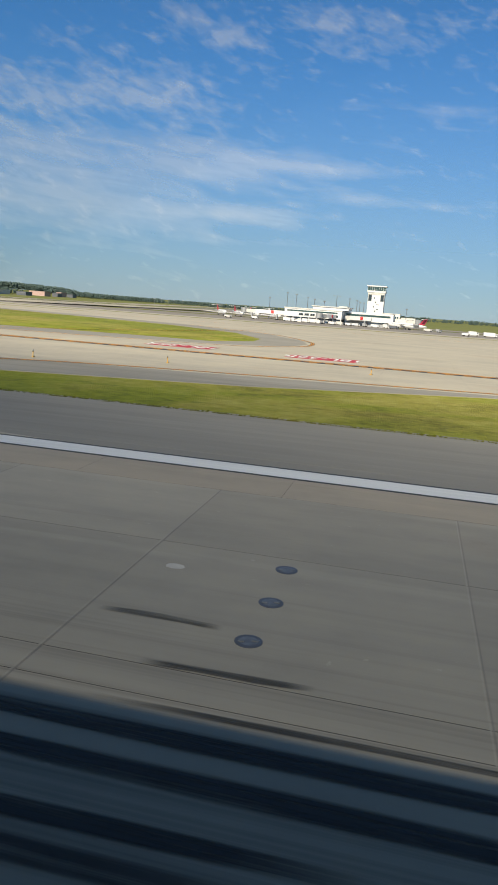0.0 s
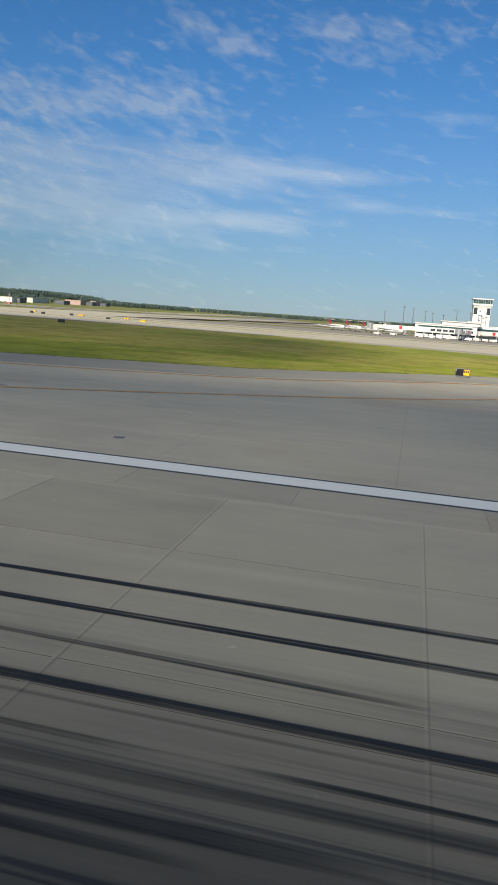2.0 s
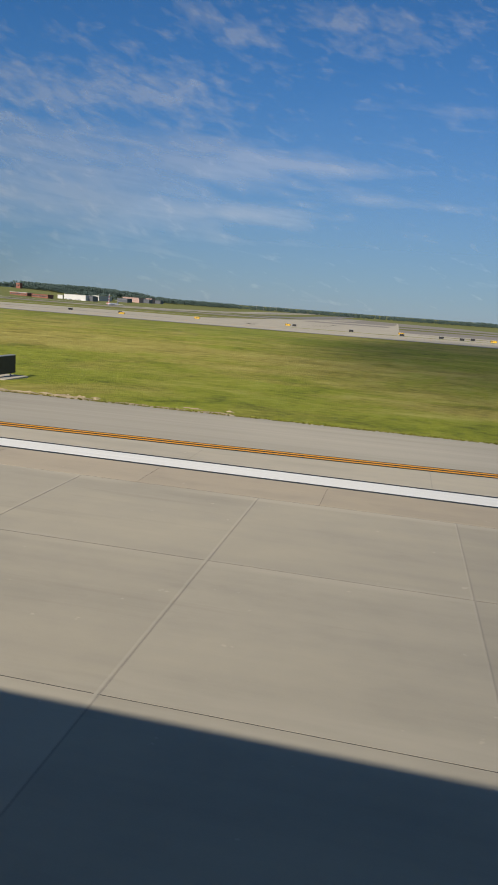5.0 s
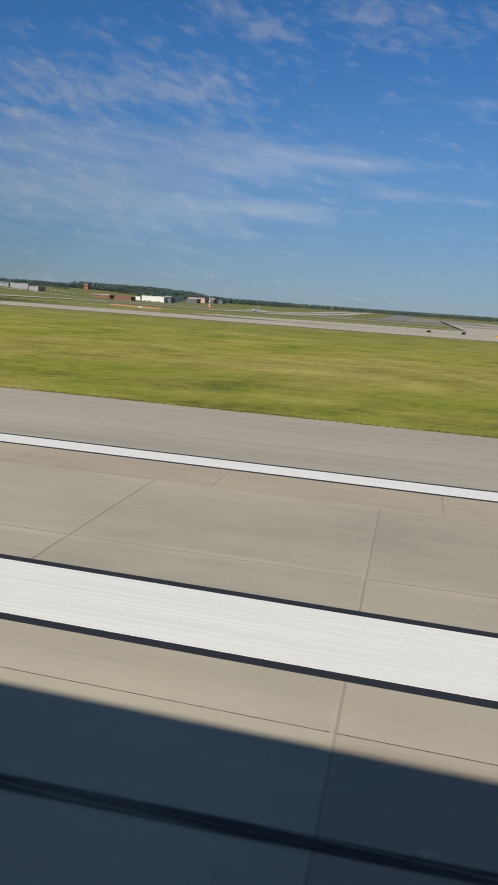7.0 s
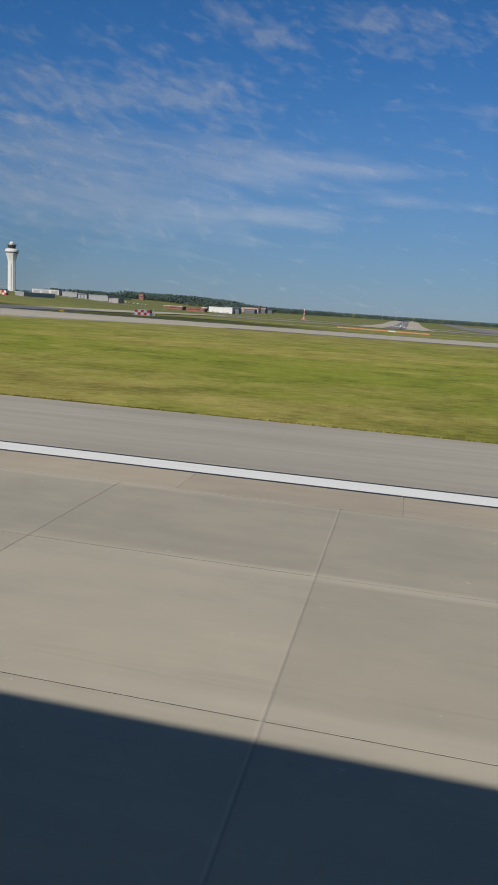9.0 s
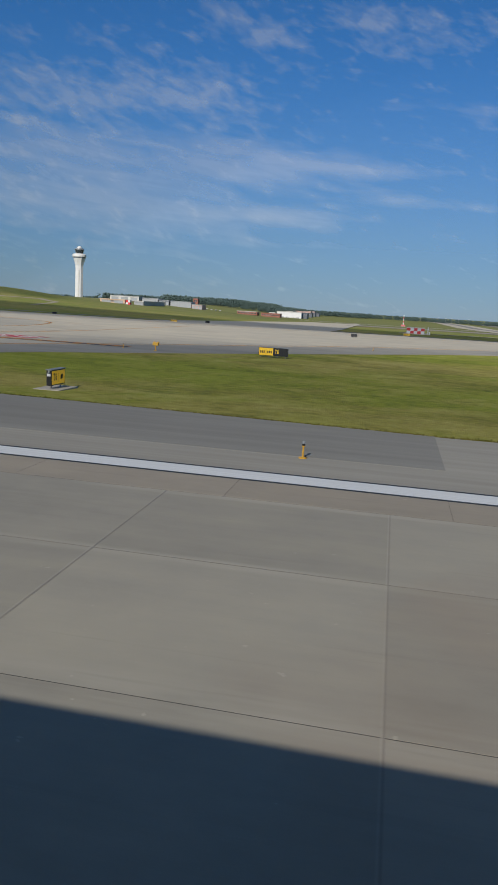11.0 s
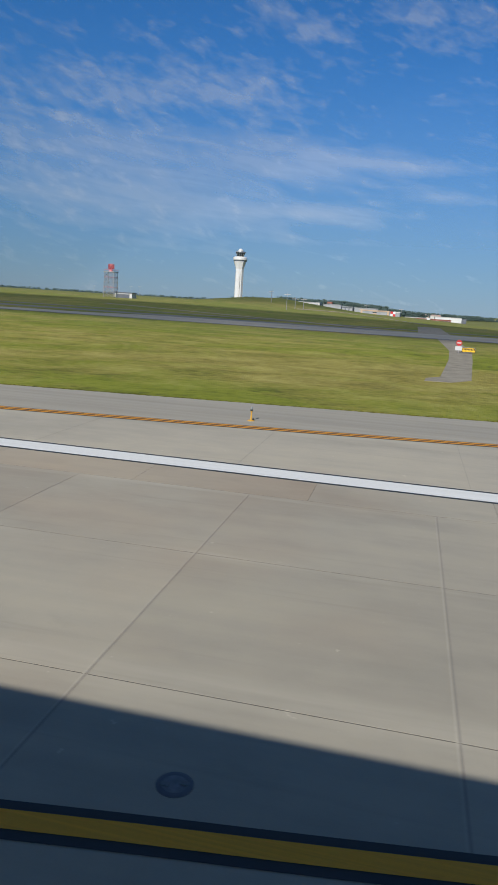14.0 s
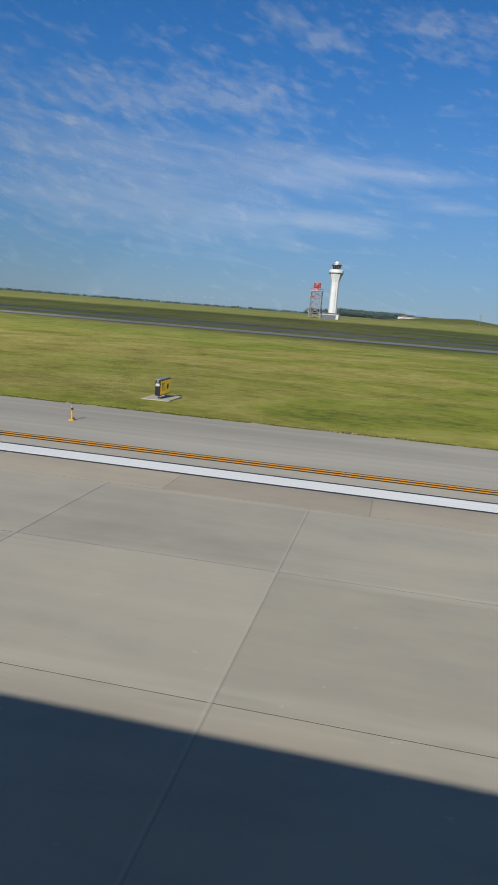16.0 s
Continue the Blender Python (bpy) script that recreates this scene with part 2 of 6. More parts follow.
TYRE_MARK = tyre_mark_material()
CONCRETE = concrete("concrete_slab", (0.388, 0.358, 0.288))
CONCRETE_REST = concrete("concrete_slab_rest", (0.388, 0.358, 0.288), by_object=False)
CONCRETE_TAN = concrete("concrete_tan", (0.405, 0.352, 0.270), 0.14, by_object=False)
CONCRETE_PALE = concrete("concrete_taxiway", (0.44, 0.405, 0.325), 0.0, by_object=False, dirty=False)
APRON = concrete("concrete_apron", (0.25, 0.228, 0.20), 0.2, by_object=False, dirty=False)
SEAL = plain("joint_seal", (0.07, 0.064, 0.058), 0.9)
FRINGE = concrete("joint_margin", (0.42, 0.39, 0.318), 0.05, by_object=False)
FRINGE_PALE = plain("pale_mortar", (0.60, 0.58, 0.52), 0.85)
ASPHALT = asphalt("asphalt_shoulder", (0.37, 0.345, 0.285))
ASPHALT_OLD = asphalt("old_asphalt", (0.275, 0.262, 0.225), 0.3)
ASPHALT_FAR = asphalt("asphalt_taxiway", (0.20, 0.195, 0.19))
GRASS = grass_material("mown_grass")
TUFT = grass_material("rough_grass", 0.5)
TRACK = plain("worn_path", (0.33, 0.295, 0.225), 0.9, 0, 0.2, 0.6)
DIRT = plain("dry_soil", (0.40, 0.32, 0.20), 0.95, 0, 0.2, 2.0)
WHITE_LINE = paint("white_marking", (0.88, 0.89, 0.855), 0.2)
YELLOW_LINE = paint("yellow_marking", (0.88, 0.385, 0.008), 0.35)
BLACK_LINE = paint("black_marking", (0.022, 0.024, 0.028), 0.3)
RED_LINE = paint("red_marking", (0.52, 0.04, 0.05), 0.3, False)
WHITE = plain("white_wall", (0.60, 0.60, 0.595), 0.55, 0, 0.06, 0.15)
OFFWHITE = plain("offwhite_wall", (0.52, 0.51, 0.48), 0.6, 0, 0.1, 0.2)
TAN = plain("tan_wall", (0.50, 0.36, 0.25), 0.7, 0, 0.12, 0.2)
PINK = plain("pink_brick_wall", (0.42, 0.29, 0.26), 0.75, 0, 0.15, 0.3)
BRICK = plain("red_brick_wall", (0.26, 0.10, 0.07), 0.8, 0, 0.2, 0.3)
GREY = plain("grey_metal", (0.30, 0.31, 0.32), 0.5, 0.3, 0.1, 0.5)
SLATE = plain("dark_grey_panel", (0.10, 0.11, 0.13), 0.5, 0.1, 0.15, 0.5)
BLACK = plain("black_metal", (0.02, 0.02, 0.022), 0.45, 0.2, 0.2, 4.0)
GLASS = plain("dark_window", (0.03, 0.04, 0.05), 0.08, 0.0, 0.1, 0.5)
GLASS_TEAL = plain("green_window", (0.028, 0.06, 0.064), 0.08, 0.0, 0.1, 0.5)
SIGN_YELLOW = plain("sign_yellow", (0.74, 0.46, 0.02), 0.45, 0, 0.06, 3.0)
glow_face = SIGN_YELLOW.node_tree.nodes["Principled BSDF"]          # a glow added to brighten faces that the sun misses
glow_face.inputs["Emission Color"].default_value, glow_face.inputs["Emission Strength"].default_value = (0.8, 0.45, 0.02, 1), 0.22
LIGHT_YELLOW = plain("light_yellow", (0.72, 0.40, 0.04), 0.45, 0, 0.12, 20.0)
SIGN_RED = plain("sign_red", (0.50, 0.03, 0.03), 0.45, 0, 0.08, 3.0)
RED_STEEL = plain("red_steel", (0.52, 0.13, 0.14), 0.5, 0.1, 0.15, 1.0)
STEEL = plain("galvanised_steel", (0.36, 0.34, 0.34), 0.5, 0.5, 0.12, 2.0)
PAD = plain("concrete_pad", (0.48, 0.44, 0.36), 0.85, 0, 0.14, 2.5)
ORANGE = plain("orange_board", (0.52, 0.25, 0.14), 0.6, 0, 0.1, 1.0)
# bluish grey leaves: the haze of distance is put into this colour
TREE = plain("hazed_foliage", (0.074, 0.108, 0.100), 0.95, 0, 0.10, 0.4)
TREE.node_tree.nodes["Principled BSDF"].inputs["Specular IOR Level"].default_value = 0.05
TYRE = plain("tyre_rubber", (0.02, 0.02, 0.02), 0.8)
SEAM = concrete("dark_seam", (0.29, 0.268, 0.228), 0.0, by_object=False)
FOIL = plain("scuffed_grey_lens", (0.16, 0.165, 0.165), 0.35)
LENS = plain("lamp_glass", (0.30, 0.32, 0.32), 0.15)
TAILRED = plain("red_fin", (0.38, 0.03, 0.06), 0.4)
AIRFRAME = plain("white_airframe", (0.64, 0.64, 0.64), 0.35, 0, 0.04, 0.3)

# ---- building helpers ----


def mesh_of(bm, name, *mats):
    me = bpy.data.meshes.new(name)
    bm.to_mesh(me)
    bm.free()
    for m in mats:
        me.materials.append(m)
    return me


def thing(name, label, category, at=(0, 0, 0), turn=0.0, group="", kind=""):
    ob = new(name)
    ob.matrix_basis = pose(*at, 0, 0, turn)
    return tagged(ob, label, category, group, kind)


def part(name, bm, material, parent, label=""):
    ob = new(name, mesh_of(bm, name, material))
    ob.parent = parent
    if label:
        tagged(ob, label)
    return ob


def solo(name, bm, material, label, category, kind="", group="", at=(0, 0, 0), turn=0.0):
    ob = new(name, mesh_of(bm, name, *(material if isinstance(material, tuple) else (material,))))
    ob.matrix_basis = pose(*at, 0, 0, turn)
    return tagged(ob, label, category, group, kind)


def box(bm, x0, x1, y0, y1, z0, z1, bevel=0.0, turn=None):
    r = bmesh.ops.create_cube(bm, size=1.0)
    vs = r["verts"]
    bmesh.ops.scale(bm, vec=(x1 - x0, y1 - y0, z1 - z0), verts=vs)
    bmesh.ops.translate(bm, vec=((x0 + x1) / 2, (y0 + y1) / 2, (z0 + z1) / 2), verts=vs)
    if turn is not None:
        bmesh.ops.transform(bm, matrix=turn, verts=vs)
    if bevel:
        es = list({e for v in vs for e in v.link_edges})
        bmesh.ops.bevel(bm, geom=es, offset=bevel, segments=2, affect='EDGES', profile=0.6)
    return bm


def boxed(*a, **k):
    return box(bmesh.new(), *a, **k)


def rod(bm, p, q, r0, r1=None, sides=8, caps=True):
    p, q = Vector(p), Vector(q)
    way = q - p
    m = Matrix.Translation((p + q) / 2) @ way.to_track_quat('Z', 'Y').to_matrix().to_4x4()
    bmesh.ops.create_cone(bm, cap_ends=caps, segments=sides, radius1=r0, radius2=r0 if r1 is None else r1, depth=way.length, matrix=m)
    return bm


def rodded(*a, **k):
    return rod(bmesh.new(), *a, **k)


def lathe(profile, sides=24):
    """A turned body from rows of radius and height."""
    bm = bmesh.new()
    rings = []
    for r, z in profile:
        rings.append([bm.verts.new((r * math.cos(2 * math.pi * i / sides), r * math.sin(2 * math.pi * i / sides), z)) for i in range(sides)])
    for a, b in zip(rings, rings[1:]):
        for i in range(sides):
            bm.faces.new((a[i], a[(i + 1) % sides], b[(i + 1) % sides], b[i]))
    bm.faces.new(list(reversed(rings[0])))
    bm.faces.new(rings[-1])
    return bm


def smooth_line(points, steps=8):
    """A Catmull-Rom curve through the points."""
    pts = [Vector((*p, 0)) for p in points]
    pts = [2 * pts[0] - pts[1]] + pts + [2 * pts[-1] - pts[-2]]
    out = []
    for a, b, c, d in zip(pts, pts[1:], pts[2:], pts[3:]):
        for i in range(steps):
            t = i / steps
            out.append(0.5 * ((2 * b) + (c - a) * t + (2 * a - 5 * b + 4 * c - d) * t * t + (3 * b - a - 3 * c + d) * t ** 3))
    out.append(pts[-2])
    return [(v.x, v.y) for v in out]


def ribbon(bm, line, half, z, offset=0.0):
    """A flat band of the given half width along a line, set off sideways."""
    vs = []
    for i, p in enumerate(line):
        a, b = Vector((*line[max(i - 1, 0)], 0)), Vector((*line[min(i + 1, len(line) - 1)], 0))
        side = (b - a).normalized().cross(Vector((0, 0, 1)))
        c = Vector((*p, z)) + side * offset
        vs.append((bm.verts.new(c - side * half), bm.verts.new(c + side * half)))
    for (a, b), (c, d) in zip(vs, vs[1:]):
        f = bm.faces.new((a, c, d, b))
        if f.normal.z < 0:
            f.normal_flip()
    bmesh.ops.recalc_face_normals(bm, faces=bm.faces)
    return bm


def let_down(bm):
    """Fold a flat paved area down with the infield beside the runway."""
    for y, z in SINK:
        bmesh.ops.bisect_plane(bm, geom=bm.verts[:] + bm.edges[:] + bm.faces[:], plane_co=(0, y, 0), plane_no=(0, 1, 0))
    for v in bm.verts:
        v.co.z += drop(v.co.y)
    return bm


def sheet(points, z, thick=0.25):
    """A flat paved or planted area with an outline, and depth below it."""
    bm = bmesh.new()
    f = bm.faces.new([bm.verts.new((x, y, z)) for x, y in points])
    bm.normal_update()
    if f.normal.z < 0:
        f.normal_flip()
    r = bmesh.ops.extrude_face_region(bm, geom=[f])
    low = [v for v in r["geom"] if isinstance(v, bmesh.types.BMVert)]
    bmesh.ops.translate(bm, vec=(0, 0, -thick), verts=[v for v in bm.verts if v not in low])
    bmesh.ops.recalc_face_normals(bm, faces=bm.faces)
    bmesh.ops.triangulate(bm, faces=[g for g in bm.faces if len(g.verts) > 4])
    return let_down(bm)

# ---- the ground ----
STRIPE_IN, STRIPE_OUT = 19.92, 20.92         # the white side stripe
GRASS_EDGE = 31.0
TAXI_NEAR, TAXI_FAR = 190.2, 226.0


def ease(v, a, b):
    t = min(1.0, max(0.0, (v - a) / (b - a)))
    return t * t * (3 - 2 * t)


# how far the infield lies below the runway's edge, by the distance from the centre line
SINK = [(31, 0.0), (38, -0.219), (46, -0.424), (56, -0.627), (68, -0.809), (80, -0.942), (96, -1.065), (114, -1.154), (135, -1.216), (160, -1.256), (187, -1.279), (240, -1.295)]


def drop(y):
    for (ya, za), (yb, zb) in zip(SINK, SINK[1:]):
        if y < yb:
            return za + (zb - za) * max(0.0, (y - ya) / (yb - ya))
    return SINK[-1][1]


def lie(x, y):
    """The height of the open ground: it falls away to the terminal and the hangars, and rises to a low hill in the west."""
    fall = -3.7 * min(1, max(0, (y - 190) / 310)) - 5.0 * min(1, max(0, (y - 500) / 650))
    far = ease(y, 700, 1000)
    west = ease(-x, 690 + 110 * far, 1000 + 50 * far)
    hump = 6.6 * math.exp(-((x + 966) / 46) ** 2 - ((y - 545) / 52) ** 2)
    roll = 1.2 * math.sin(x * 0.004 + 1.3) * math.sin(y * 0.003) * ease(y, 500, 1500)
    return -0.05 + drop(y) + fall * (1 - west) + west * (5.0 * ease(y, 195, 620) - 12 * ease(y, 1300, 2600)) + hump + roll


def lying(points, lift, step=20.0, k=14):
    """A paved area between two edge lines, laid on the ground: rows of (x, y near, y far)."""
    bm = bmesh.new()
    rows = []
    for (xa, na, fa), (xb, nb, fb) in zip(points, points[1:]):
        n = max(1, int(abs(xb - xa) / step))
        for i in range(n + (xb == points[-1][0])):
            t = i / n
            x, y0, y1 = xa + (xb - xa) * t, na + (nb - na) * t, fa + (fb - fa) * t
            rows.append([bm.verts.new((x, y0 + (y1 - y0) * j / k, lie(x, y0 + (y1 - y0) * j / k) + lift)) for j in range(k + 1)])
    for a, b in zip(rows, rows[1:]):
        for i in range(len(a) - 1):
            bm.faces.new((a[i], a[i + 1], b[i + 1], b[i]))
    bmesh.ops.recalc_face_normals(bm, faces=bm.faces)
    if sum(f.normal.z for f in bm.faces) < 0:
        bmesh.ops.reverse_faces(bm, faces=bm.faces)
    return bm


def ground_sheet():
    xs = [-9000, -6000, -4000, -3000, -2400, -2000] + list(range(-1800, 601, 30)) + [800, 1200, 2000, 3000, 5000, 8000]
    ys = [-3000, -800, -200, -60, -25, 0] + [k for k, z in SINK] + list(range(270, 1301, 30)) + list(range(1400, 3301, 150)) + [3800, 4600, 5600, 7000, 9000]
    bm = bmesh.new()
    rows = [[bm.verts.new((x, y, lie(x, y))) for x in xs] for y in ys]
    for a, b in zip(rows, rows[1:]):
        for i in range(len(xs) - 1):
            bm.faces.new((a[i], a[i + 1], b[i + 1], b[i])).smooth = True
    return bm


solo("ground", ground_sheet(), GRASS, "mown green airfield grass with dry yellow patches", "grass", "structure")

# concrete that runs from the runway out into the two exits
EXIT_EAST = [(157.5, 80.3), (58.3, 68.4), (5.2, 56.1), (-11.6, 53), (-32.0, 49), (-35.9, 44), (-37.8, 38), (-36.9, 33.5), (-33.7, 29), (-27.2, 24.5), (-20, 22.2),
             (-10, STRIPE_OUT), (-345, STRIPE_OUT), (-310, 22.4), (-272, 23.4), (-235, 25.5), (-205, 29), (-168, 36.5), (-156, 41), (-139.1, 46.6),
             (-108.9, 57.7), (-89.2, 75.9), (-64.1, 90.4), (-43.3, 94.6), (-27.6, 98.9), (-19.6, 108.6), (-18.2, 119.5), (-21.4, 132.9), (-32.3, 152.6), (-57.3, 173.4), (-82.7, 182.5), (-110, TAXI_NEAR), (160, TAXI_NEAR)]
EXIT_WEST = [(-567.8, 183.8), (-607, 167), (-645.5, 135.5), (-666.1, 108.6), (-677.3, 93.7), (-689.5, 69), (-693.9, 59.1), (-694.8, 52.4), (-694.4, 45.3),
             (-693.8, 40.6), (-692.4, 36.7), (-687.7, 29.7), (-682, 24), (-676, 22), (-665, STRIPE_OUT), (-1180, STRIPE_OUT), (-1150, 22.9), (-983, 22.9), (-946, 23.2), (-910, 24.5), (-891, 25.3), (-874, 27.1),
             (-860, 28.8), (-841, 31.8), (-829, 34.1), (-812, 38.9), (-799, 43.9), (-788, 47.6), (-776.6, 53.8), (-758.2, 64.2), (-738.3, 79.4), (-725.2, 91.8), (-717.1, 108.6), (-714.5, 124.8), (-716.8, 140.8), (-724.5, 156.6),
             (-747.1, 169.6), (-775.7, 182.5), (-790, TAXI_NEAR), (-540, TAXI_NEAR)]
solo("taxiway_exit", sheet(EXIT_EAST, 0.0), CONCRETE_PALE, "pale concrete taxiway exit joining the runway", "pavement", "structure")
solo("taxiway_exit", sheet(EXIT_WEST, 0.0), CONCRETE_PALE, "pale concrete taxiway exit with curved edge lines", "pavement", "structure")
solo("taxiway", sheet([(900, TAXI_NEAR), (-1900, TAXI_NEAR), (-1900, TAXI_FAR), (900, TAXI_FAR)], 0.002), CONCRETE_PALE,
     "long pale concrete parallel taxiway", "taxiway", "structure")
solo("apron", lying([(-470, 289.5, 321.6), (-410, 253.4, 353.7), (-330, 232.4, 353.7), (900, 232.4, 353.7)], 0.10), CONCRETE_PALE, "wide pale concrete taxiway field", "apron", "structure")
solo("apron", lying([(-360, 354.5, 409.9), (-260, 354.5, 520.0), (-120, 354.5, 560.0), (900, 354.5, 560.0)], 0.10), APRON, "wide grey concrete terminal apron", "apron", "structure")
for gx0, gx1, g0, g1 in [(-300, -120, 246, 254), (-90, 60, 239, 248), (-250, 40, 299, 310), (90, 500, 249, 265)]:
    solo("grass_island", lying([(gx0, (g0 + g1) / 2 - 0.5, (g0 + g1) / 2 + 0.5), (gx0 + 12, g0, g1), (gx1 - 12, g0, g1), (gx1, (g0 + g1) / 2 - 0.5, (g0 + g1) / 2 + 0.5)], 0.16, 6), GRASS, "mown grass island between taxiways", "grass", "structure")
solo("taxiway_shoulder", lying([(-1900, 226.3, 243.0), (-860, 226.3, 241.0), (-800, 226.3, 229.9), (900, 226.3, 229.9)], 0.06, 60), ASPHALT_FAR, "dark asphalt shoulder along the taxiway", "shoulder", "structure")
solo("taxiway_shoulder", lying([(-1900, 185.0, 189.9), (-800, 185.0, 189.9)], 0.06, 60), ASPHALT_FAR, "dark asphalt shoulder along the taxiway", "shoulder", "structure")
solo("taxiway_shoulder", lying([(-555, 185.0, 189.9), (-130, 185.0, 189.9)], 0.06, 60), ASPHALT_FAR, "dark asphalt shoulder along the taxiway", "shoulder", "structure")
solo("taxiway", lying([(-1900, 260.6, 268.6), (-900, 260.6, 268.6), (-700, 259.0, 267.0), (-560, 254.2, 262.2), (-300, 254.2, 262.2)], 0.10), ASPHALT_FAR, "narrow grey asphalt perimeter road", "road", "structure")
solo("taxiway", lying([(-760, 231.1, 241.3), (-640, 230.1, 240.1), (-470, 230.1, 246.2), (-345, 230.1, 252.6)], 0.08, 10), CONCRETE_PALE, "pale concrete strip beyond the taxiway", "taxiway", "structure")
solo("cross_taxiway", lying([(-352, 329.6, 361.7), (-338, 232.4, 1400.0), (-270, 232.4, 1400.0), (-258, 281.5, 353.7)], 0.14, 8, 60), CONCRETE_PALE, "wide pale concrete taxiway leading away from the runway", "taxiway", "structure")
solo("cross_taxiway", lying([(-680, 560.0, 640.0), (-340, 585.0, 690.0), (200, 600.0, 720.0)], 0.20, 16, 10), APRON, "grey concrete taxiway crossing the far field", "taxiway", "structure")
solo("far_runway", lying([(-548, 560.0, 3200.0), (-486, 560.0, 3200.0)], 0.26, 10, 90), CONCRETE_PALE, "far pale concrete runway leading away", "runway", "structure")
solo("far_runway_wear", lying([(-526, 570.0, 3180.0), (-508, 570.0, 3180.0)], 0.34, 6, 90), ASPHALT_FAR, "dark rubber lane along the far runway", "runway", "structure")
solo("far_taxiway", lying([(-430, 760.0, 2300.0), (-392, 760.0, 2300.0)], 0.26, 10, 60), ASPHALT_FAR, "far grey taxiway leading away", "taxiway", "structure")
solo("far_apron", lying([(-390, 800.0, 1500.0), (-180, 820.0, 1300.0), (-60, 830.0, 1000.0)], 0.20, 20, 30), APRON, "far worn grey concrete field", "apron", "structure")
solo("far_taxiway", lying([(-1000, 800.0, 830.0), (-560, 790.0, 826.0), (-440, 760.0, 800.0)], 0.2, 15, 8), CONCRETE_PALE, "far pale concrete taxiway", "taxiway", "structure")
solo("far_taxiway", lying([(-640, 353.7, 368.1), (-560, 371.4, 382.6), (-352, 433.9, 452.0)], 0.14, 10, 8), CONCRETE_PALE, "far pale concrete taxiway", "taxiway", "structure")
for gy0, gy1, gx in [(232, 270, -310), (330, 560, -300)]:
    bm = ribbon(bmesh.new(), [(gx + 3 * math.sin(i * 0.5), gy0 + (gy1 - gy0) * i / 12) for i in range(13)], 0.5, 0.0)
    for v in bm.verts:
        v.co.z = lie(v.co.x, v.co.y) + 0.22
    solo("far_guide_line", bm, SEAL, "dark bordered guide line on the far taxiway", "marking", "structure")
solo("cross_taxiway", lying([(-728, 224, 300), (-716, 222, 640), (-678, 222, 780), (-664, 224, 300)], 0.14, 8, 40), CONCRETE_PALE, "pale concrete taxiway leading away from the exit", "taxiway", "structure")
solo("hill_road", lying([(-935, 470, 478), (-905, 495, 503), (-880, 470, 480), (-850, 380, 390)], 0.10, 6), TRACK, "pale track over the hillside", "path", "structure")
solo("hill_road", lying([(-1010, 330, 338), (-960, 300, 308), (-900, 268, 276), (-860, 226, 236)], 0.10, 6), TRACK, "pale track over the hillside", "path", "structure")
solo("runway_shoulder", sheet([(300, STRIPE_OUT), (-236, STRIPE_OUT), (-236, GRASS_EDGE - 0.2), (300, GRASS_EDGE - 0.7)], -0.014), ASPHALT_OLD, "old grey asphalt runway shoulder with dark streaks", "shoulder", "structure")
solo("runway_shoulder", sheet([(-236, STRIPE_OUT), (-1500, STRIPE_OUT), (-1500, GRASS_EDGE), (-236, GRASS_EDGE - 0.2)], -0.014), ASPHALT,
     "light grey asphalt runway shoulder", "shoulder", "structure")
FILLETS = [
    [(0, 30.0), (-19, 30.3), (-25.8, 32.2), (-29.0, 36), (-26.1, 39.6), (-10.5, 45), (5, 53.5), (38.7, 63.1), (38.4, 66.9), (4.9, 59.3), (-11.8, 56.1), (-31.9, 52.2), (-40.0, 40), (-39.7, 30), (-30, 22), (0, 22)],
    [(-240, 30.5), (-205, 34), (-172, 42.6), (-156.5, 51.4), (-140, 58.9), (-110.2, 69.2), (-89.9, 87.5), (-64.7, 101.7), (-43.9, 105.1), (-31, 105.8), (-26.9, 116.2), (-28.1, 127.5), (-38.1, 147.1),
     (-59.3, 163.8), (-90.3, 174.7), (-138.1, 190.8), (-78.1, 190.8), (-26.6, 157.9), (-13, 124.8), (-15.8, 103), (-62.6, 83.2), (-110.6, 53), (-156, 38), (-240, 24)],
    [(-640, 31), (-676, 33.8), (-681.8, 35.8), (-684.1, 38.5), (-684.8, 42), (-684.5, 47.4), (-683.1, 56.6), (-678, 68.3), (-657.1, 96.1), (-633.4, 126.9), (-596.6, 163.5), (-562.8, 185),
     (-568, 188.9), (-645.8, 140.8), (-681.3, 94.6), (-697.4, 56.1), (-696.0, 40), (-684, 24), (-640, 24)],
    [(-905, 31), (-890, 32.6), (-879, 34), (-853, 37.9), (-846, 40.6), (-832, 44.5), (-815, 49.5), (-798, 55.6), (-787, 62), (-771, 69.2), (-760, 74.4), (-748.6, 84.7), (-737.2, 96.5), (-729.1, 112.7), (-725.5, 126.2), (-729.4, 143.5), (-742.6, 159.2),
     (-774.5, 177.3), (-808.1, 190.8), (-748.1, 190.8), (-718.5, 156.6), (-711, 124.8), (-719.2, 91.8), (-756.2, 60.8), (-810, 36), (-845, 27), (-905, 23)],
]
for i, outline in enumerate(FILLETS):
    solo("asphalt_fillet", sheet(outline, -0.009 + 0.001 * i), ASPHALT if i == 3 else ASPHALT_OLD, "grey asphalt shoulder curving round the exit", "shoulder", "structure")



def inside(p, outline):
    hit = False
    for (xa, ya), (xb, yb) in zip(outline, outline[1:] + outline[:1]):
        if (ya > p[1]) != (yb > p[1]) and p[0] < (xb - xa) * (p[1] - ya) / (yb - ya) + xa:
            hit = not hit
    return hit


